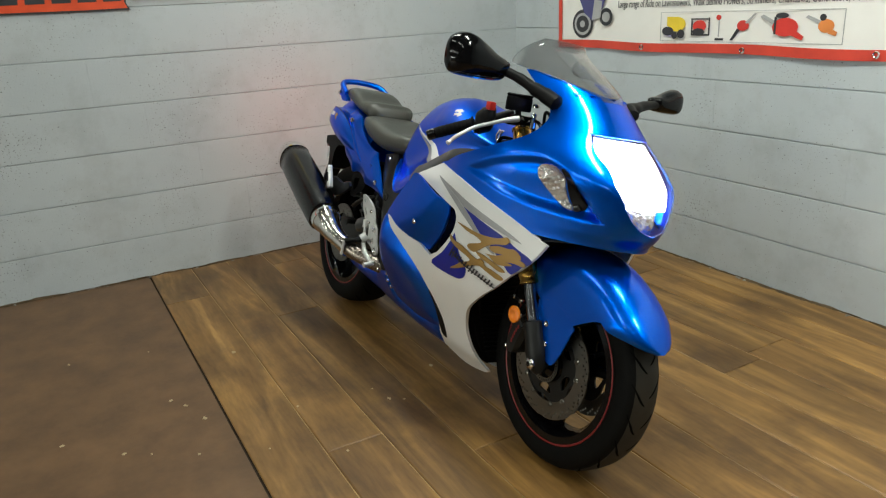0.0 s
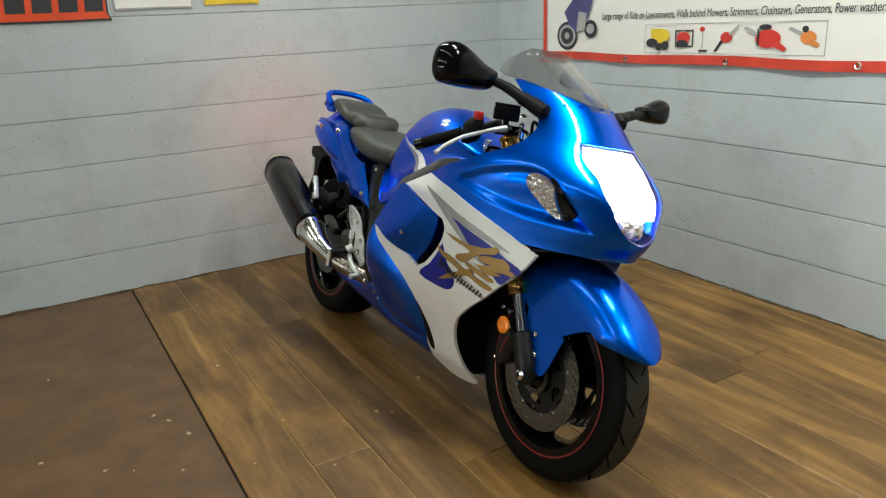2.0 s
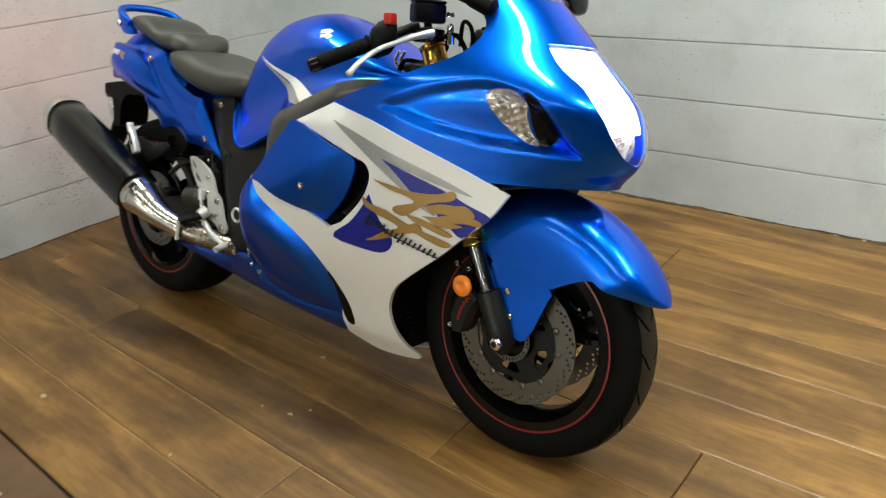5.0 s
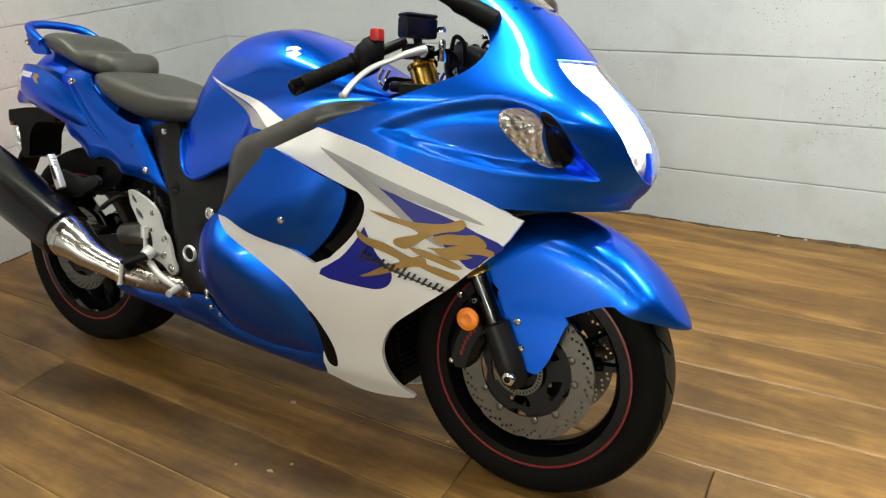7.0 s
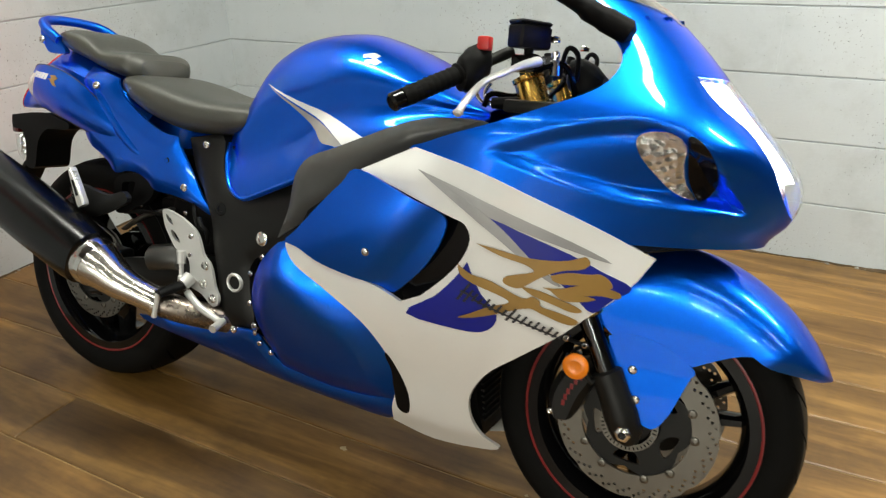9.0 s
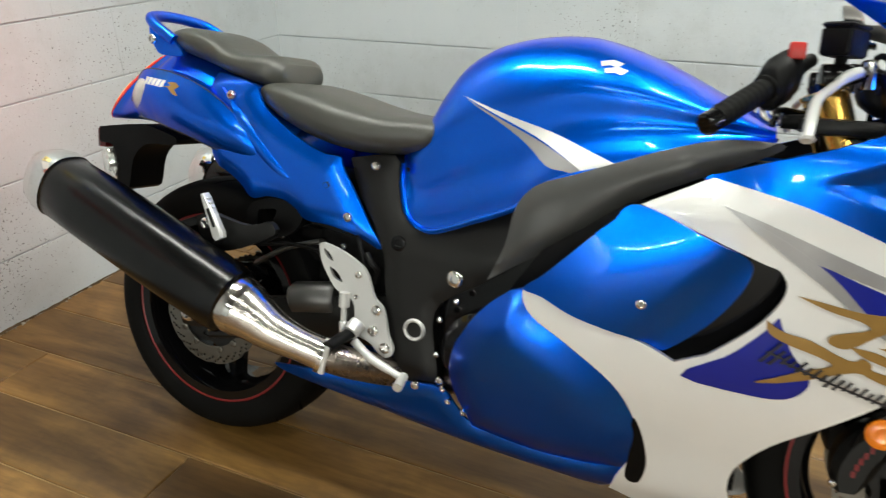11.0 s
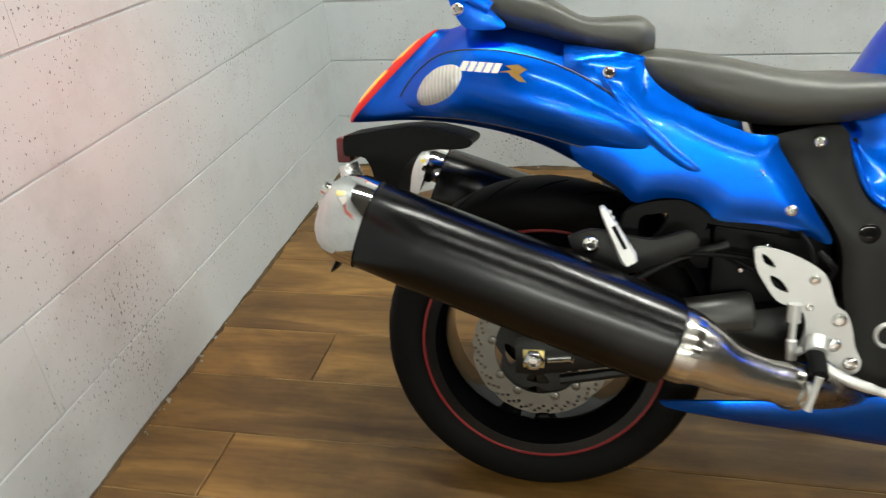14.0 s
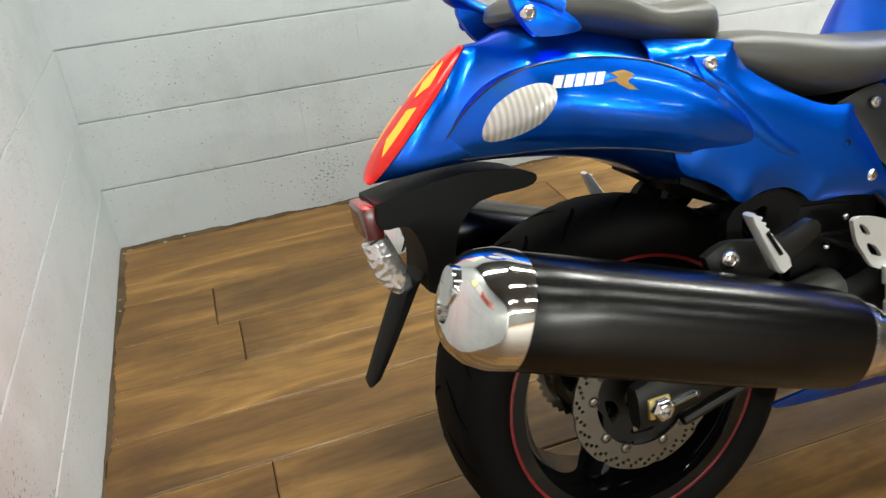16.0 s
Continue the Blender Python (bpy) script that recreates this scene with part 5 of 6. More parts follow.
# hugger over the rear tyre
bm = bmesh.new()
rows = []
for i in range(17):
    a = radians(12 + 36 * i / 16)
    rows.append([around(REAR, (.330 - .025 * abs(j / 6 - 1) ** 2.5), a, .098 * (j / 6 - 1)) for j in range(13)])
sheet(bm, rows)
thicken(bm, .004)
part("tyre_hugger", bm, PLASTIC, bike, "black plastic tyre hugger")
bm = bmesh.new()
rings = []
for x, z, w, h in ((.10, .690, .095, .02), (.18, .66, .105, .04), (.30, .64, .10, .06), (.42, .64, .10, .08)):
    rings.append([(x, w * u, z + h * v) for u, v in ((-1, -.8), (-.6, -1), (.6, -1), (1, -.8), (1, .8), (.6, 1), (-.6, 1), (-1, .8))])
loft(bm, rings)
part("rear_inner_guard", bm, PLASTIC, bike, "black inner guard under the tail")
for s in (-1, 1):
    HOOP = [(.150, .610), (.167, .628), (.204, .638), (.251, .638), (.288, .607), (.265, .573), (.225, .555), (.187, .535), (.155, .535), (.148, .57)]
    hole = [curve2([(.178, .608), (.200, .616), (.224, .616), (.210, .583), (.181, .562)], 3)]
    part("subframe_hoop", skin(run(HOOP + HOOP[:1], 3)[:-1], lambda x, z: .130, .001, .02, .02, hole, s), PLASTIC, bike, "black subframe trim")
# engine and dark middle
bm = bmesh.new()
block(bm, (.60, -.130, .36), (1.00, .130, .66), .03, 3)
engine = part("engine", bm, GLOSS_BLACK, bike, "black engine behind the fairing")
bm = bmesh.new()
block(bm, (.95, -.13, .42), (1.12, .13, .62), .03, 3)
part("cylinder_block", bm, GLOSS_BLACK, engine)
bm = bmesh.new()
block(bm, (.66, -.09, .24), (1.08, .09, .40), .03, 3)
part("sump", bm, GLOSS_BLACK, engine)
bm = bmesh.new()
turned(bm, [(.085, -.120), (.085, -.156), (.075, -.166), (.02, -.170), (.02, -.120)], (.715, 0, .400), 32)
part("clutch_cover", bm, GLOSS_BLACK, engine, "gloss black engine cover")
for bx_, bz_ in ((.659, .502), (.628, .460), (.626, .389), (.644, .322), (.657, .299), (.690, .284)):
    bm = bmesh.new()
    stud(bm, (bx_, -.164, bz_), .0065, .008, 8, .4)
    part("cover_bolt", bm, CHROME, engine)
bm = bmesh.new()
loft(bm, [[(1.135, -w, z), (1.18, -w, z), (1.18, w, z), (1.135, w, z)] for z, w in ((.17, .05), (.25, .10), (.35, .14), (.45, .165), (.60, .17))])
rad_ = part("radiator", bm, PLASTIC, bike, "black radiator behind the front wheel")
bm = bmesh.new()
for k in range(24):
    z = .21 + .0155 * k
    w = .05 + .35 * min(.30, z - .17)
    block(bm, (1.178, -w, z), (1.186, w, z + .004), 0)
tagged(part("radiator_fin", bm, FRAME_BLACK, rad_), "thin radiator fins", kind="stuff")
bm = bmesh.new()
block(bm, (.40, -.10, .56), (.62, .10, .74), .03, 2)
part("battery_box", bm, PLASTIC, bike, "dark box under the seat")
bm = bmesh.new()
block(bm, (.30, -.09, .42), (.50, .09, .60), .03, 2)
part("shock_linkage", bm, PLASTIC, bike, "dark linkage under the seat")
bm = bmesh.new()
tube(bm, crom([(.165, -.112, .490), (.205, -.112, .515), (.250, -.110, .538), (.325, -.108, .560)], 5), [.013] * 16, 12, .45)
part("cable_strap", bm, GREY_PLASTIC, bike, "dark curved strap under the tail")
bm = bmesh.new()
tube(bm, [(.262, -.108, .424), (.268, -.108, .426), (.365, -.108, .442), (.372, -.108, .443)], [.030, .036, .036, .030], 18)
part("shock_reservoir", bm, GREY_PLASTIC, bike, "dark grey shock absorber reservoir")
for x, z, r in ((.235, .560, .006), (.345, .520, .006), (.385, .560, .007), (.402, .535, .005)):
    bm = bmesh.new()
    stud(bm, (x, -.118, z), r, .008, 10, .3)
    part("linkage_bolt", bm, CHROME, bike)
bm = bmesh.new()
tube(bm, crom([(.18, -.125, .535), (.26, -.130, .548), (.34, -.132, .545), (.42, -.130, .528)], 5), .0045, 8)
part("cable", bm, PLASTIC, bike)
bm = bmesh.new()
stud(bm, (.590, -.176, .322), .009, .008, 12, .3)
part("belly_bolt", bm, CHROME, bike)
bm = bmesh.new()
block(bm, (.24, -.07, .50), (.36, .07, .58), .02, 2)
part("exhaust_valve", bm, PLASTIC, bike, "dark valve box under the seat")
bm = bmesh.new()
tube(bm, crom([(.455, -.150, .560), (.470, -.158, .545), (.480, -.150, .530), (.470, -.14, .50)], 4), .006, 8)
part("hose", bm, PLASTIC, bike)
bm = bmesh.new()
tube(bm, crom([(.42, -.13, .60), (.44, -.15, .57), (.452, -.152, .53), (.44, -.15, .49)], 4), .004, 8)
part("hose", bm, PLASTIC, bike)
bm = bmesh.new()
tube(bm, crom([(.30, -.11, .55), (.35, -.13, .53), (.40, -.14, .50), (.42, -.15, .47)], 4), .005, 8)
part("hose", bm, PLASTIC, bike)
bm = bmesh.new()
block(bm, (.85, -.12, .62), (1.15, .12, .82), .03, 2)
part("airbox", bm, PLASTIC, bike, "black airbox under the tank")
bm = bmesh.new()
block(bm, (1.10, -.17, .62), (1.36, .17, .80), .04, 2)
part("air_duct", bm, PLASTIC, bike, "black air duct")
bm = bmesh.new()
tube(bm, [(.62, .12, .34), (.60, .24, .16), (.60, .292, .062)], [.013, .012, .010], 10)
tube(bm, [(.56, .292, .056), (.66, .296, .056)], [.012, .012], 10, .5)
part("side_stand", bm, FRAME_BLACK, bike, "black side stand")

# ---- motorcycle: cockpit ----
for s in (-1, 1):
    end, root_ = Vector((1.063, s * .325, .868)), Vector((1.191, s * .118, .974))
    d = (root_ - end).normalized()
    bm = bmesh.new()
    tube(bm, [end + d * .02, root_], .011, 12)
    bar = part("handlebar", bm, FRAME_BLACK, bike, "black clip-on handlebar")
    bm = bmesh.new()
    pts, rr = [], []
    for i in range(31):
        pts.append(end + d * (.022 + .122 * i / 30))
        rr.append(.0165 + (.0012 if i % 3 == 1 and 2 < i < 28 else 0) + (.004 if i > 28 else 0))
    tube(bm, pts, rr, 14)
    part("grip", bm, RUBBER, bar, "ribbed black rubber grip")
    bm = bmesh.new()
    tube(bm, [end - d * .004, end, end + d * .02, end + d * .024], [.012, .0165, .0165, .013], 14)
    part("bar_end", bm, GLOSS_BLACK, bar)
    bm = bmesh.new()
    o = end + d * .178
    rings = [[o + d * t_ + w * (Vector((0, 0, 1)) * math.sin(q) * 1.5 + d.cross(Vector((0, 0, 1))).normalized() * math.cos(q)) for q in (2 * math.pi * k / 12 for k in range(12))] for t_, w in ((-.034, .017), (-.030, .022), (-.020, .024), (-.016, .027), (.018, .027), (.026, .022), (.030, .014))]
    loft(bm, rings)
    sw = part("switch_housing", bm, PLASTIC, bar)
    bm = bmesh.new()
    block(bm, o + Vector((.006, -.012, .030)), o + Vector((.030, .010, .055)), .005)
    part("kill_switch", bm, RED_PLASTIC if s < 0 else PLASTIC, sw, "red engine stop switch" if s < 0 else "")
    bm = bmesh.new()
    lv = crom([(1.252, s * .142, .957), (1.236, s * .180, .946), (1.220, s * .214, .932), (1.200, s * .258, .912), (1.193, s * .306, .882), (1.190, s * .333, .857)], 6)
    tube(bm, lv, [.0135 - .0060 * min(1, i / 9) for i in range(len(lv) - 3)] + [.0075, .0105, .0075], 12, .75)
    part("brake_lever" if s < 0 else "clutch_lever", bm, ALLOY, bar, "bare alloy lever")
    bm = bmesh.new()
    tube(bm, [(1.250, s * .150, .955), (1.225, s * .105, .952)], [.015, .017], 12)
    block(bm, (1.205, min(s * .09, s * .155), .936), (1.250, max(s * .09, s * .155), .968), .006)
    part("master_cylinder", bm, GLOSS_BLACK, bar)
    bm = bmesh.new()
    tube(bm, crom([(1.225, s * .10, .95), (1.24, s * .07, .93), (1.20, s * .09, .895), (1.16, s * .12, .895), (1.15, s * .13, .87)], 5), .0055, 8)
    part("hose", bm, GLOSS_BLACK, bar)
    bm = bmesh.new()
    tube(bm, crom([(1.27, s * .06, .935), (1.285, s * .075, .985), (1.305, s * .070, .975), (1.30, s * .05, .93)], 5), .005, 8)
    part("hose", bm, PLASTIC, bar)
    bm = bmesh.new()
    tube(bm, crom([(1.25, s * .12, .945), (1.29, s * .10, .955), (1.31, s * .08, .90), (1.30, s * .07, .80)], 5), .0055, 8)
    part("hose", bm, GLOSS_BLACK, bar)
    bm = bmesh.new()
    tube(bm, [(1.272, s * .105, .978), (1.273, s * .105, .976), (1.274, s * .105, .962), (1.274, s * .105, .960), (1.275, s * .105, .935)], [.005, .008, .008, .010, .010], 12)
    part("bolt_post", bm, CHROME, bar)
    bm = bmesh.new()
    stud(bm, (1.268, s * .100, .994), .010, .012, 8, .3, (0, 0, 1))
    part("clamp_bolt", bm, CHROME, bar)
    bm = bmesh.new()
    fb = Vector((1.2245, s * .102, .924))
    tube(bm, [fb + RAKE * k for k in (0, .001, .008, .010)], [.027, .0305, .0305, .022], 24)
    part("fork_cap", bm, GOLD, bike, "gold anodised fork top cap")
    bm = bmesh.new()
    tube(bm, [fb + RAKE * .008, fb + RAKE * .022], [.014, .013], 8)
    part("preload_screw", bm, GLOSS_BLACK, bike)
    for dz in (0, .016):
        bm = bmesh.new()
        tube(bm, crom([(1.140 + dz, s * .120, .915), (1.130 + dz, s * .122, .895), (1.140 + dz, s * .120, .879), (1.166, s * .118, .874 + dz / 3)], 5), .0042, 10)
        part("brake_pipe", bm, CHROME, bar)
    bm = bmesh.new()
    tube(bm, [(1.162, s * .118, .878), (1.182, s * .116, .879), (1.215, s * .112, .884)], [.011, .012, .010], 10)
    part("brake_switch", bm, PLASTIC, bar)
    bm = bmesh.new()
    tube(bm, crom([(1.231, s * .135, .982), (1.230, s * .13, .970), (1.228, s * .125, .953)], 4), .009, 10)
    part("reservoir_hose", bm, PLASTIC, bar)
def turned_box(z0, z1, grow):
    """An upright box turned on its clamp, with eased corners."""
    c, u, v = Vector((1.231, -.135, 0)), Vector((.82, -.57, 0)), Vector((.43, .90, 0))
    bm = bmesh.new()
    loft(bm, [[c + u * (.0235 + grow - k) * a + v * (.0385 + grow - k) * b_ + Vector((0, 0, z)) for a, b_ in ((-1, -.9), (-.85, -1), (.85, -1), (1, -.9), (1, .9), (.85, 1), (-.85, 1), (-1, .9))] for z, k in ((z0, .003), (z0 + .004, 0), (z1 - .003, 0), (z1, .003))])
    return bm


res = part("brake_reservoir", turned_box(.979, 1.019, 0), PLASTIC, bike, "black brake fluid reservoir")
part("cap", turned_box(1.0195, 1.027, .0008), PLASTIC, res)
bm = bmesh.new()
rings = []
for x, w, z0, z1 in ((1.272, .020, .925, .955), (1.280, .036, .912, .970), (1.297, .042, .90, .974), (1.322, .040, .89, .962), (1.345, .024, .89, .940)):
    rings.append([(x, w * math.copysign(abs(math.cos(q)) ** .5, math.cos(q)), (z0 + z1) / 2 + (z1 - z0) / 2 * math.copysign(abs(math.sin(q)) ** .5, math.sin(q))) for q in (2 * math.pi * k / 24 for k in range(24))])
loft(bm, rings)
part("instrument_panel", bm, PLASTIC, bike, "black instrument panel behind the screen")
bm = bmesh.new()
rows = nose_sheet(.80, 1.06, edge(BACK), lambda z: table(BACK, z) + .10, 16, 6, -.012)
sheet(bm, rows)
mirrored(bm)
part("cockpit_lining", bm, PLASTIC, bike, "black cockpit lining")


def mirror_housing(cy, sgn, x0, up, size):
    shape = [(-.104, .005), (-.095, .045), (-.058, .066), (-.02, .060), (.05, .025), (.100, .004), (.086, -.040), (.028, -.050), (-.07, -.048), (-.098, -.03)]
    loop = curve2(shape, 4)
    rings = []
    for dx, k in ((0, .97), (.006, 1.0), (.026, .97), (.043, .88), (.054, .74), (.060, .5), (.062, .15)):
        rings.append([(x0 + dx * size, cy - sgn * y * k * size, up + z * k * size) for y, z in loop])
    bm = bmesh.new()
    loft(bm, rings)
    m_ = part("mirror", bm, GLOSS_BLACK, bike, "gloss black rear view mirror")
    bm = bmesh.new()
    bm.faces.new([bm.verts.new((x0 - .001, cy - sgn * y * .92 * size, up + z * .92 * size)) for y, z in loop])
    part("mirror_glass", bm, MIRROR, m_)
    bm = bmesh.new()
    inner = Vector((x0 + .03 * size, cy - sgn * .080 * size, up - .015))
    foot = Vector((1.372, sgn * .158, 1.030))
    tube(bm, crom([inner, inner.lerp(foot, .4) + Vector((0, 0, .004)), inner.lerp(foot, .75), foot, foot + Vector((.045, -sgn * .02, -.022))], 4), [.017] * 4 + [.019] * 4 + [.024] * 4 + [.027] * 4 + [.012], 12, .8)
    part("mirror_stalk", bm, PLASTIC, m_)
    return m_


mirror_housing(-.312, -1, 1.235, 1.097, 1.0)
mirror_housing(.415, 1, 1.265, 1.082, .70)


# ---- things on the walls ----
def plate_on(wall, pts, lift, material, name, parent, label="", thick=.0012):
    """A flat shape on a wall: pts are (along, up)."""
    bm = bmesh.new()
    v = [bm.verts.new((a, -lift, z) if wall == "north" else (lift, a, z)) for a, z in pts]
    f = bm.faces.new(v)
    out = Vector((0, -1, 0)) if wall == "north" else Vector((1, 0, 0))
    r = bmesh.ops.extrude_face_region(bm, geom=[f])
    for q in r["geom"]:
        if isinstance(q, bmesh.types.BMVert):
            q.co += out * thick
    return part(name, bm, material, parent, label, False)


def oblong(x0, z0, x1, z1):
    return [(x0, z0), (x1, z0), (x1, z1), (x0, z1)]


def oval(cx, cz, rx, rz, n=20):
    return [(cx + rx * math.cos(2 * math.pi * i / n), cz + rz * math.sin(2 * math.pi * i / n)) for i in range(n)]


banner = new("banner")
banner.matrix_world = pose(0, 0, 0)
tagged(banner, "white vinyl banner with a red border, hung on the block wall", "banner")
bm = bmesh.new()
sheet(bm, [[(.455 + 2.9 * i / 40, -.012 - .004 * math.sin(i * .9) * (1 - j / 6), 1.018 + .9 * j / 6 - .012 * (i / 40) + .004 * math.sin(i * .47)) for i in range(41)] for j in range(7)])
thicken(bm, .001)
part("cloth", bm, BANNER, banner, "white banner cloth")
bm = bmesh.new()
sheet(bm, [[(.452 + 2.906 * i / 40, -.0145 - .004 * math.sin(i * .9) * (1 - dz * 8), 1.016 + dz - .012 * (i / 40) + .004 * math.sin(i * .47)) for i in range(41)] for dz in (0, .041)])
thicken(bm, .001)
part("border", bm, BANNER_RED, banner, "red banner border")
plate_on("north", [(.452, 1.05), (.482, 1.05), (.490, 1.9), (.460, 1.9)], .0175, BANNER_RED, "border", banner)
for gx in (1.115, 1.721, 2.310, 2.900):
    bm = bmesh.new()
    turned(bm, [(.014, -.020), (.012, -.024), (.007, -.022), (.006, -.018)], (gx, 0, 1.030), 16)
    part("eyelet", bm, CHROME, banner)
words = bpy.data.curves.new("banner_text", "FONT")
words.body, words.size, words.extrude, words.shear = "Large range of Ride on Lawnmowers, Walk behind Mowers, Strimmers, Chainsaws, Generators, Power washers", .058, .0004, .12
text = new("banner_text", words)
text.data.materials.append(PRINT)
text.parent = banner
deps = bpy.context.evaluated_depsgraph_get()
wide = text.evaluated_get(deps).dimensions.x
mesh = bpy.data.meshes.new_from_object(text.evaluated_get(deps))
bpy.data.objects.remove(text)
text = new("lettering", mesh)
text.parent = banner
text.matrix_basis = pose(.935, -.0165, 1.222, 90, 0, 0) @ Matrix.Diagonal((1.455 / wide, .85, 1.0, 1.0))
tagged(text, "black printed advertising line")
for (x0, z0, x1, z1) in ((1.237, 1.063, 2.173, 1.065), (1.237, 1.193, 2.173, 1.195), (1.237, 1.063, 1.240, 1.195), (2.170, 1.063, 2.173, 1.195)):
    plate_on("north", oblong(x0, z0, x1, z1), .0155, PRINT_GREY, "picture_frame", banner)
PICTURES = (
    ("yellow mower picture", [(oval(1.315, 1.160, .055, .036), SIGN_YELLOW), (oblong(1.255, 1.150, 1.300, 1.196), SIGN_YELLOW), (oval(1.262, 1.125, .036, .022), PRINT), (oval(1.345, 1.112, .022, .022), PRINT), (oval(1.305, 1.105, .018, .018), PRINT)]),
    ("generator picture", [(oblong(1.41, 1.105, 1.51, 1.112), PRINT), (oblong(1.405, 1.105, 1.413, 1.185), PRINT), (oblong(1.505, 1.110, 1.512, 1.190), PRINT), (oblong(1.405, 1.180, 1.512, 1.187), PRINT), (oval(1.455, 1.150, .038, .028), PRINT_RED), (oval(1.450, 1.122, .035, .018), PRINT)]),
    ("strimmer picture", [(oblong(1.560, 1.100, 1.566, 1.190), PRINT_GREY), (oval(1.560, 1.190, .014, .012), PRINT_RED), (oblong(1.545, 1.084, 1.592, 1.094), PRINT)]),
    ("hedge cutter picture", [([(1.625, 1.085), (1.640, 1.085), (1.690, 1.150), (1.672, 1.155)], PRINT), (oval(1.690, 1.152, .030, .024), PRINT_RED), ([(1.700, 1.165), (1.712, 1.160), (1.755, 1.205), (1.748, 1.208)], PRINT_GREY)]),
    ("red chainsaw picture", [([(1.775, 1.190), (1.790, 1.200), (1.860, 1.165), (1.850, 1.150)], PRINT_GREY), (oval(1.895, 1.145, .060, .040), PRINT_RED), (oval(1.880, 1.195, .030, .012), PRINT), ([(1.935, 1.140), (1.985, 1.105), (1.975, 1.090), (1.925, 1.110)], PRINT_RED), (oblong(1.845, 1.115, 1.855, 1.190), PRINT)]),
    ("orange chainsaw picture", [([(1.985, 1.185), (1.995, 1.195), (2.055, 1.170), (2.050, 1.155)], PRINT_GREY), (oval(2.075, 1.150, .034, .028), PRINT_ORANGE), (oval(2.060, 1.185, .014, .014), PRINT), ([(2.095, 1.140), (2.125, 1.125), (2.118, 1.110), (2.085, 1.120)], PRINT_ORANGE)]),
    ("printed motorcycle picture", [(oval(.640, 1.135, .085, .075), PRINT), (oval(.640, 1.135, .068, .058), PRINT_GREY), (oval(.640, 1.135, .052, .044), PRINT), (oval(.640, 1.135, .02, .018), PRINT_GREY), (oval(.830, 1.170, .050, .045), PRINT), (oval(.830, 1.170, .030, .026), PRINT_GREY), ([(.66, 1.19), (.73, 1.15), (.80, 1.21), (.85, 1.32), (.70, 1.33), (.62, 1.26)], PRINT_BLUE), ([(.72, 1.155), (.79, 1.165), (.80, 1.25), (.74, 1.26)], PRINT_GREY)]),
)
for label, shapes in PICTURES:
    for k, (pts, mat) in enumerate(shapes):
        pts = [(a_ + .020, z_ + .008) if a_ < 1 else (a_ + .024, 1.127 + (z_ - 1.145) * .92) for a_, z_ in pts]
        plate_on("north", pts, .0150 + .0007 * k + .0012, mat, "picture_shape", banner, "" , .0006)


def wall_sign(name, label, y0, y1, z0, z1, face, rim, bars):
    root = new(name)
    root.matrix_world = pose(0, (y0 + y1) / 2, z0)
    tagged(root, label, "sign")
    m_ = (y0 + y1) / 2
    rr = .03
    loop = curve2([(y0 - m_, rr), (y0 - m_ + rr, 0), (0, 0), (y1 - m_ - rr, 0), (y1 - m_, rr), (y1 - m_, z1 - z0 - rr), (y1 - m_ - rr, z1 - z0), (0, z1 - z0), (y0 - m_ + rr, z1 - z0), (y0 - m_, z1 - z0 - rr)], 3)
    plate_on("west", loop, .002, rim, "backing", root, "", .006)
    plate_on("west", [(a * .985, .008 + z * (1 - .016 / (z1 - z0))) for a, z in loop], .008, face, "face", root, "", .001)
    for (a, b, c_, d_) in bars:
        plate_on("west", [(a, c_), (b, c_), (b + .015, d_), (a + .015, d_)], .0092, PRINT, "letter_bar", root, "", .0006)
    return root


wall_sign("wall_sign", "orange-red rounded sign with heavy black lettering on the block wall", -3.40, -2.250, 1.334, 1.66, SIGN_RED, PRINT, [(.56 - .108 * k - .085, .56 - .108 * k - .005, .040, .20) for k in range(9)])
wall_sign("wall_sign", "white rectangular sign fixed to the block wall", -2.22, -1.86, 1.378, 1.80, BANNER, PRINT_GREY, [])
wall_sign("wall_sign", "yellow rectangular sign fixed to the block wall", -1.80, -1.52, 1.388, 1.80, SIGN_YELLOW, SIGN_YELLOW, [])

# ---- floor boards ----
def seam(x):
    return -2.372 - .001 * x


edges = [-.002, -.185, -.39, -.60, -.795, -.985, -1.18, -1.385, -1.585, -1.775, -1.97, -2.16, -2.372]
JOINTS = {2: .275, 3: 2.383, 7: 2.808, 8: 2.28, 9: .94, 10: 2.043}
LONG = 2.05
rng = random.Random(5)


def board(x0, x1, ya, yb):
    """One laminate board with eased edges, lying on the uneven floor."""
    bm = bmesh.new()
    g, e = .0007, .0045
    n = max(2, int((x1 - x0) / .15))
    rows = []
    xs = [x0 + 1.7 * g, x0 + 1.7 * g, x0 + 1.7 * g + .003] + [x0 + (x1 - x0) * i / n for i in range(1, n)] + [x1 - 1.7 * g - .003, x1 - 1.7 * g, x1 - 1.7 * g]
    for x, end in zip(xs, [-.006, -.0022] + [0] * (len(xs) - 4) + [-.0022, -.006]):
        a, b = ya(x) - g, yb(x) + g
        row = []
        for y, dz in ((a, -.006), (a, -.0022), (a - e, 0), ((a + b) / 2, 0), (b + e, 0), (b, -.0022), (b, -.006)):
            row.append((x, y, rise(x, y) + min(dz, end)))
        rows.append(row)
    sheet(bm, rows)
    # the bevel along ya takes the painted highlight
    for f in bm.faces:
        c = f.calc_center_median()
        if abs(c.y - ya(c.x)) < e and f.normal.z != 1:
            f.material_index = 1 if abs(c.y - ya(c.x)) > g * 1.2 else 0
    ob = part("board", bm, WOOD, floor, "", True, 20)
    ob.data.materials.append(EDGE_HIGHLIGHT)
    return ob


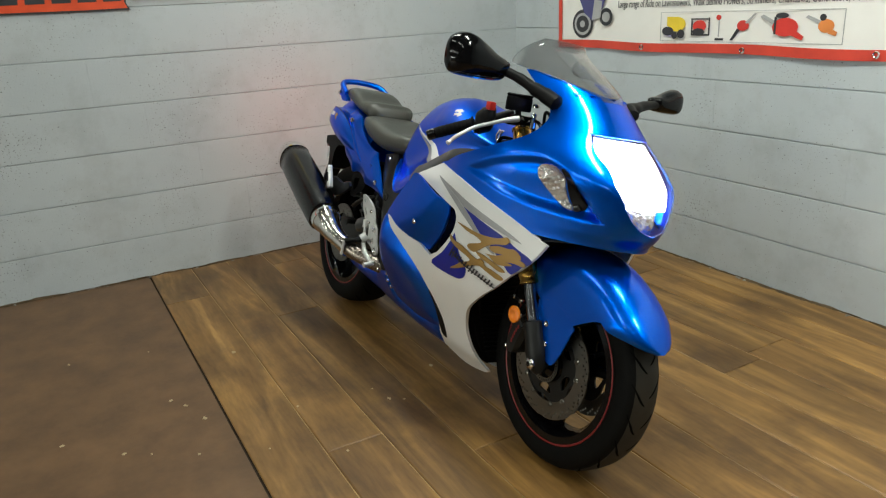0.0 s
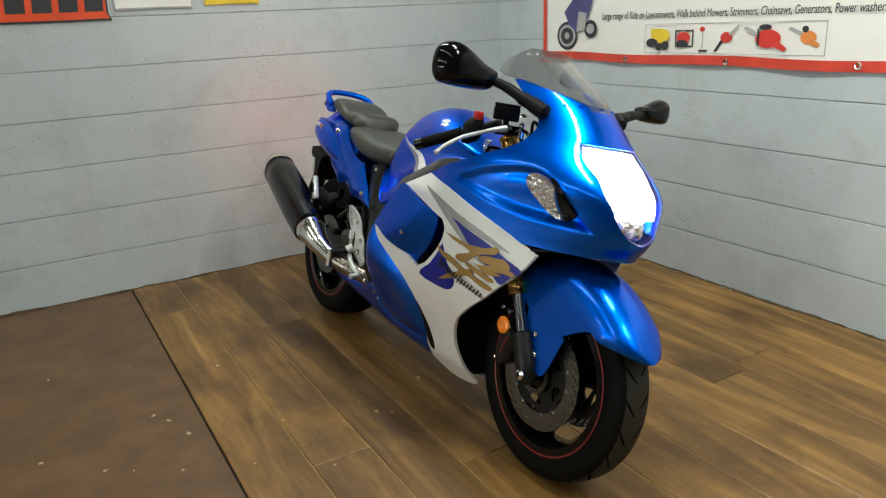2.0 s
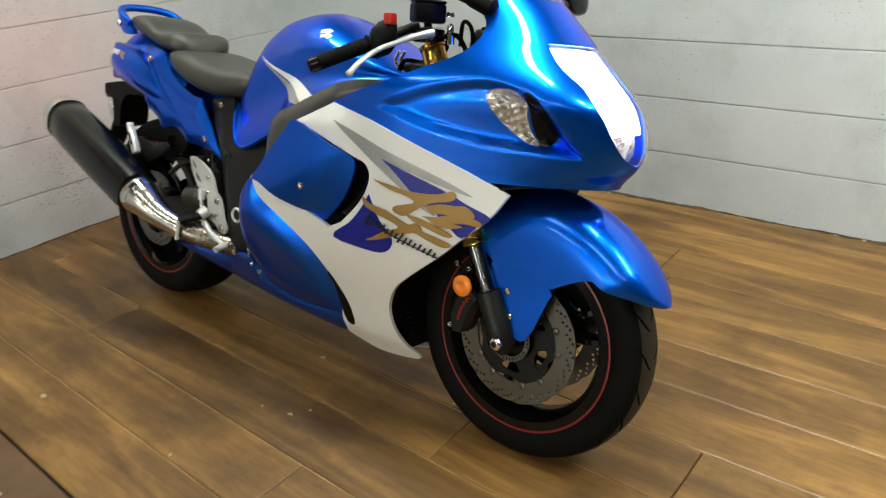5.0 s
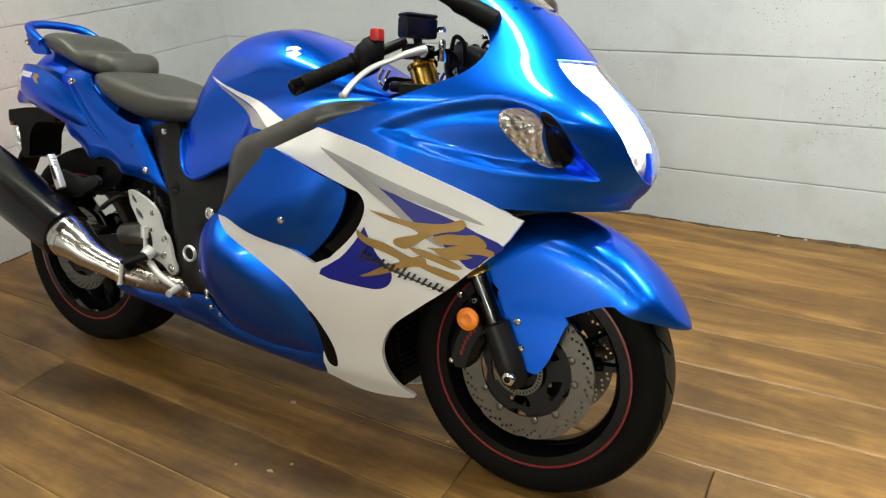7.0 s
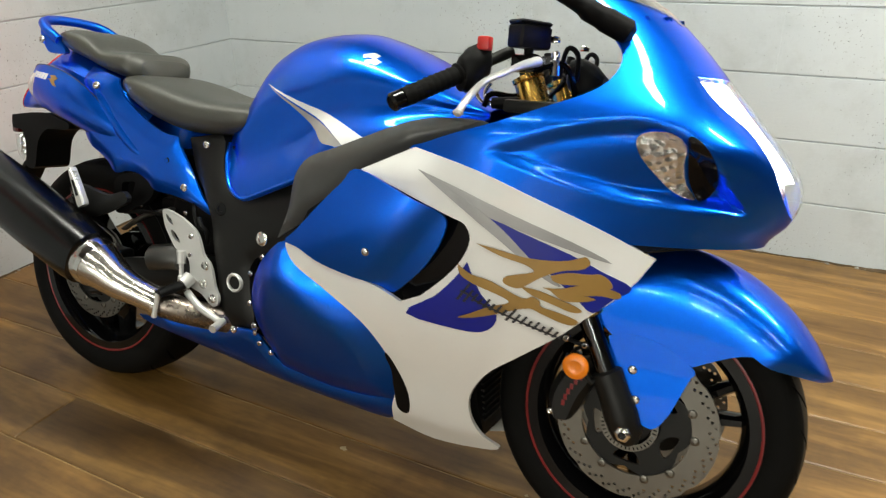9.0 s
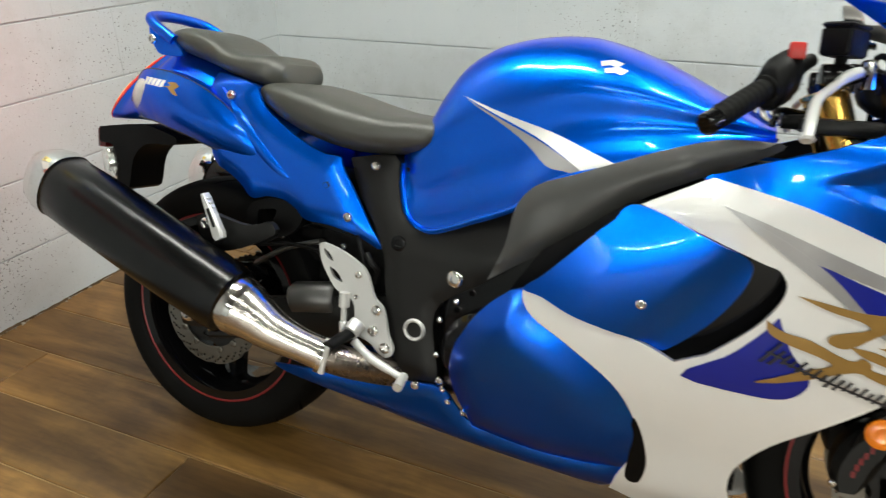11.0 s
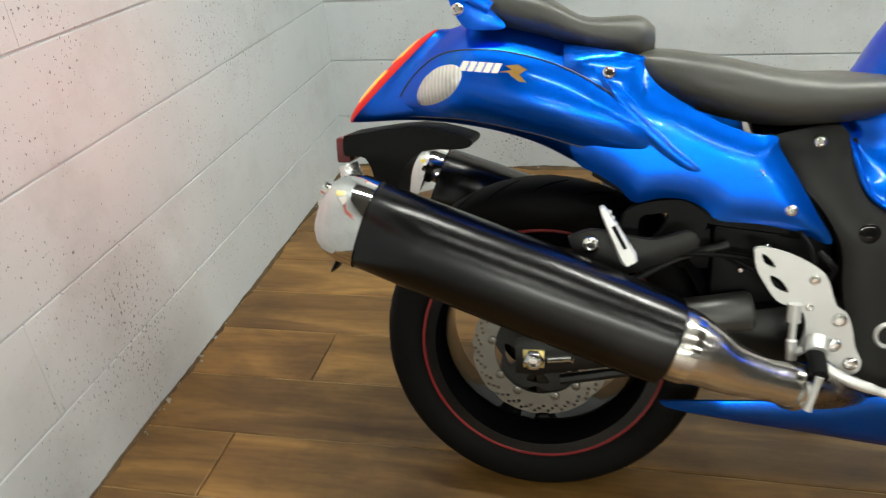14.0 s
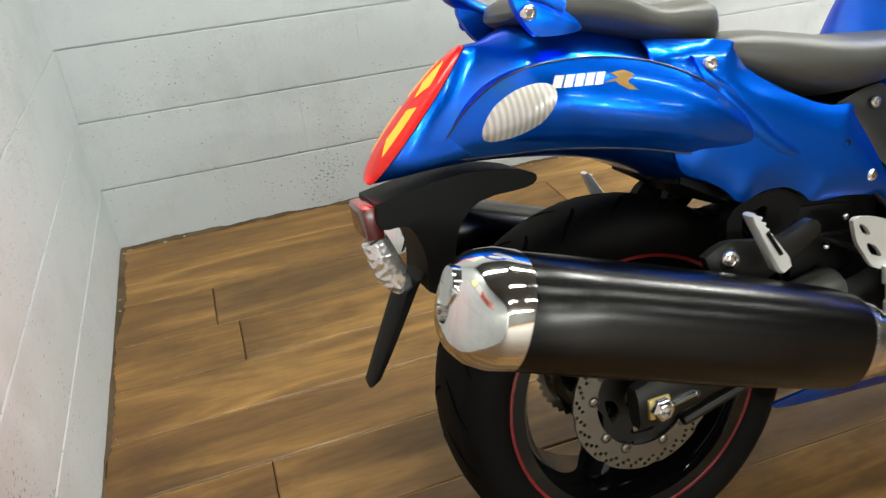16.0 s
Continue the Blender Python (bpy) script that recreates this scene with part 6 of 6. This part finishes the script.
for k in range(len(edges)):
    top = edges[k]
    low = edges[k + 1] if k + 1 < len(edges) else None
    x = JOINTS.get(k, .3 + rng.random() * 1.6)
    while x > 0:
        x -= LONG
    while x < 5.2:
        x0, x1 = max(x, .003), min(x + LONG, 5.2)
        if x1 - x0 > .004:
            board(x0, x1, lambda q, t_=top: t_, (lambda q, t_=low: t_) if low is not None and k < 11 else (lambda q: seam(q) + .004))
        x += LONG
    if k >= 11:
        break
bm = bmesh.new()
rows = []
for j in range(9):
    rows.append([(.003 + 7.99 * i / 30, (seam(.003 + 7.99 * i / 30) - .004) * (1 - j / 8) + (ROOM_Y + .003) * j / 8, 0.0 + rise(.003 + 7.99 * i / 30, (seam(.2) - .004) * (1 - j / 8) + ROOM_Y * j / 8) - (.0025 if j == 0 else 0)) for i in range(31)])
sheet(bm, rows)
part("painted_boarding", bm, BOARD, floor, "worn brown painted boarding")
bm = bmesh.new()
rows = [[(5.203 + 2.79 * i / 4, -.003 + (seam(5.2 + 2.79 * i / 4)) * j / 4, 0) for i in range(5)] for j in range(5)]
sheet(bm, rows)
part("far_boarding", bm, BOARD, floor)
# splashes of paint and crumbs of plaster
for k in range(26):
    x, y = (rng.uniform(.9, 2.6), rng.uniform(-2.9, -2.1)) if k < 20 else (rng.uniform(1.7, 2.4), rng.uniform(-1.9, -1.4))
    if abs(y - seam(x)) < .03:
        continue
    bm = bmesh.new()
    nn, r0 = 9, rng.uniform(.004, .013)
    ring = [(x + r0 * rng.uniform(.4, 1.5) * math.cos(2 * math.pi * i / nn), y + r0 * rng.uniform(.3, 1) * math.sin(2 * math.pi * i / nn)) for i in range(nn)]
    zf = rise(x, y) + .0012
    loft(bm, [[(a, b, zf - .001) for a, b in ring], [(x + (a - x) * .8, y + (b - y) * .8, zf + .0006) for a, b in ring]])
    part("paint_spot", bm, SCRAP, floor)
bm = bmesh.new()
for k in range(120):
    along = rng.random() ** .8
    x, y = (.01 + 4.5 * along, -rng.uniform(.0, .022)) if k % 2 else (rng.uniform(.0, .022), -.01 - 3.6 * along)
    r0 = .0015 + .0075 * rng.random() ** 3
    z0 = rise(x, y)
    angles = sorted(rng.uniform(0, 2 * math.pi) for _ in range(6))
    loft(bm, [[(x + r0 * q * rng.uniform(.7, 1.4) * math.cos(a), y - .004 + r0 * q * math.sin(a), z0 + h * r0) for a in angles] for q, h in ((1, 0), (.8, .5), (.3, .7))])
tagged(part("plaster_crumbs", bm, CRUMB, floor, "crumbs of plaster along the wall foot"), kind="stuff")
# ragged line of dirt swept against the foot of each wall
for wall in ("x", "y"):
    bm = bmesh.new()
    reach, out, up = (4.6 if wall == "x" else 3.7), .010, .004
    rows = []
    for i in range(int(reach / .012)):
        q = .004 + .012 * i
        out = min(.030, max(.003, out + rng.uniform(-.0045, .0045) + (.010 - out) * .06))
        up = min(.012, max(.0015, up + rng.uniform(-.0018, .0018) + (.004 - up) * .08))
        z0 = rise(q, -.01) if wall == "x" else rise(.01, -q)
        line = [(-.0005, up), (.0016, up * .6), (.003 + out * .15, .0024), (out * .6, .0016), (out, .0004)]
        rows.append([(q, -.0012 - d, z0 + h) if wall == "x" else (.0012 + d, -q, z0 + h) for d, h in line])
    sheet(bm, rows)
    tagged(part("dirt_line", bm, GRIME, floor, "ragged line of brown dirt along the wall foot"), kind="stuff")

# ---- wall blocks ----
BL = .450


def block_mesh(along):
    bm = bmesh.new()
    h_, t_, e = COURSE - .0055, .012, .0016
    prof = [(t_, 0), (e, 0), (e * .3, e * .3), (0, e), (0, h_ - e), (e * .3, h_ - e * .3), (e, h_), (t_, h_)]
    if along == "x":
        loft(bm, [[(q, d, z) for d, z in prof] for q in (0.0, BL - .0004)])
    else:
        loft(bm, [[(-d, q, z) for d, z in prof] for q in (0.0, BL - .0004)])
    bmesh.ops.recalc_face_normals(bm, faces=bm.faces)
    me = bpy.data.meshes.new("block")
    for f in bm.faces:
        f.smooth = False
    bm.to_mesh(me)
    bm.free()
    me.materials.append(WALL)
    return me


bx, by = block_mesh("x"), block_mesh("y")
for c_ in range(13):
    z = FIRST + COURSE * (c_ - 1) + .00275
    for k in range(24):
        x = BL * k - (BL / 2 if c_ % 2 else 0) + .0008
        if x < 6.8:
            ob = new("block", bx)
            ob.parent = wall_back
            ob.location = (max(x, -.2), rng.uniform(-.0004, .0004), z)
        y = -BL * (k + 1) + (BL / 2 if c_ % 2 == 0 else 0) + .0008
        if y < -8.0:
            continue
        ob = new("block", by)
        ob.parent = wall_tail
        ob.location = (rng.uniform(-.0004, .0004), y, z)
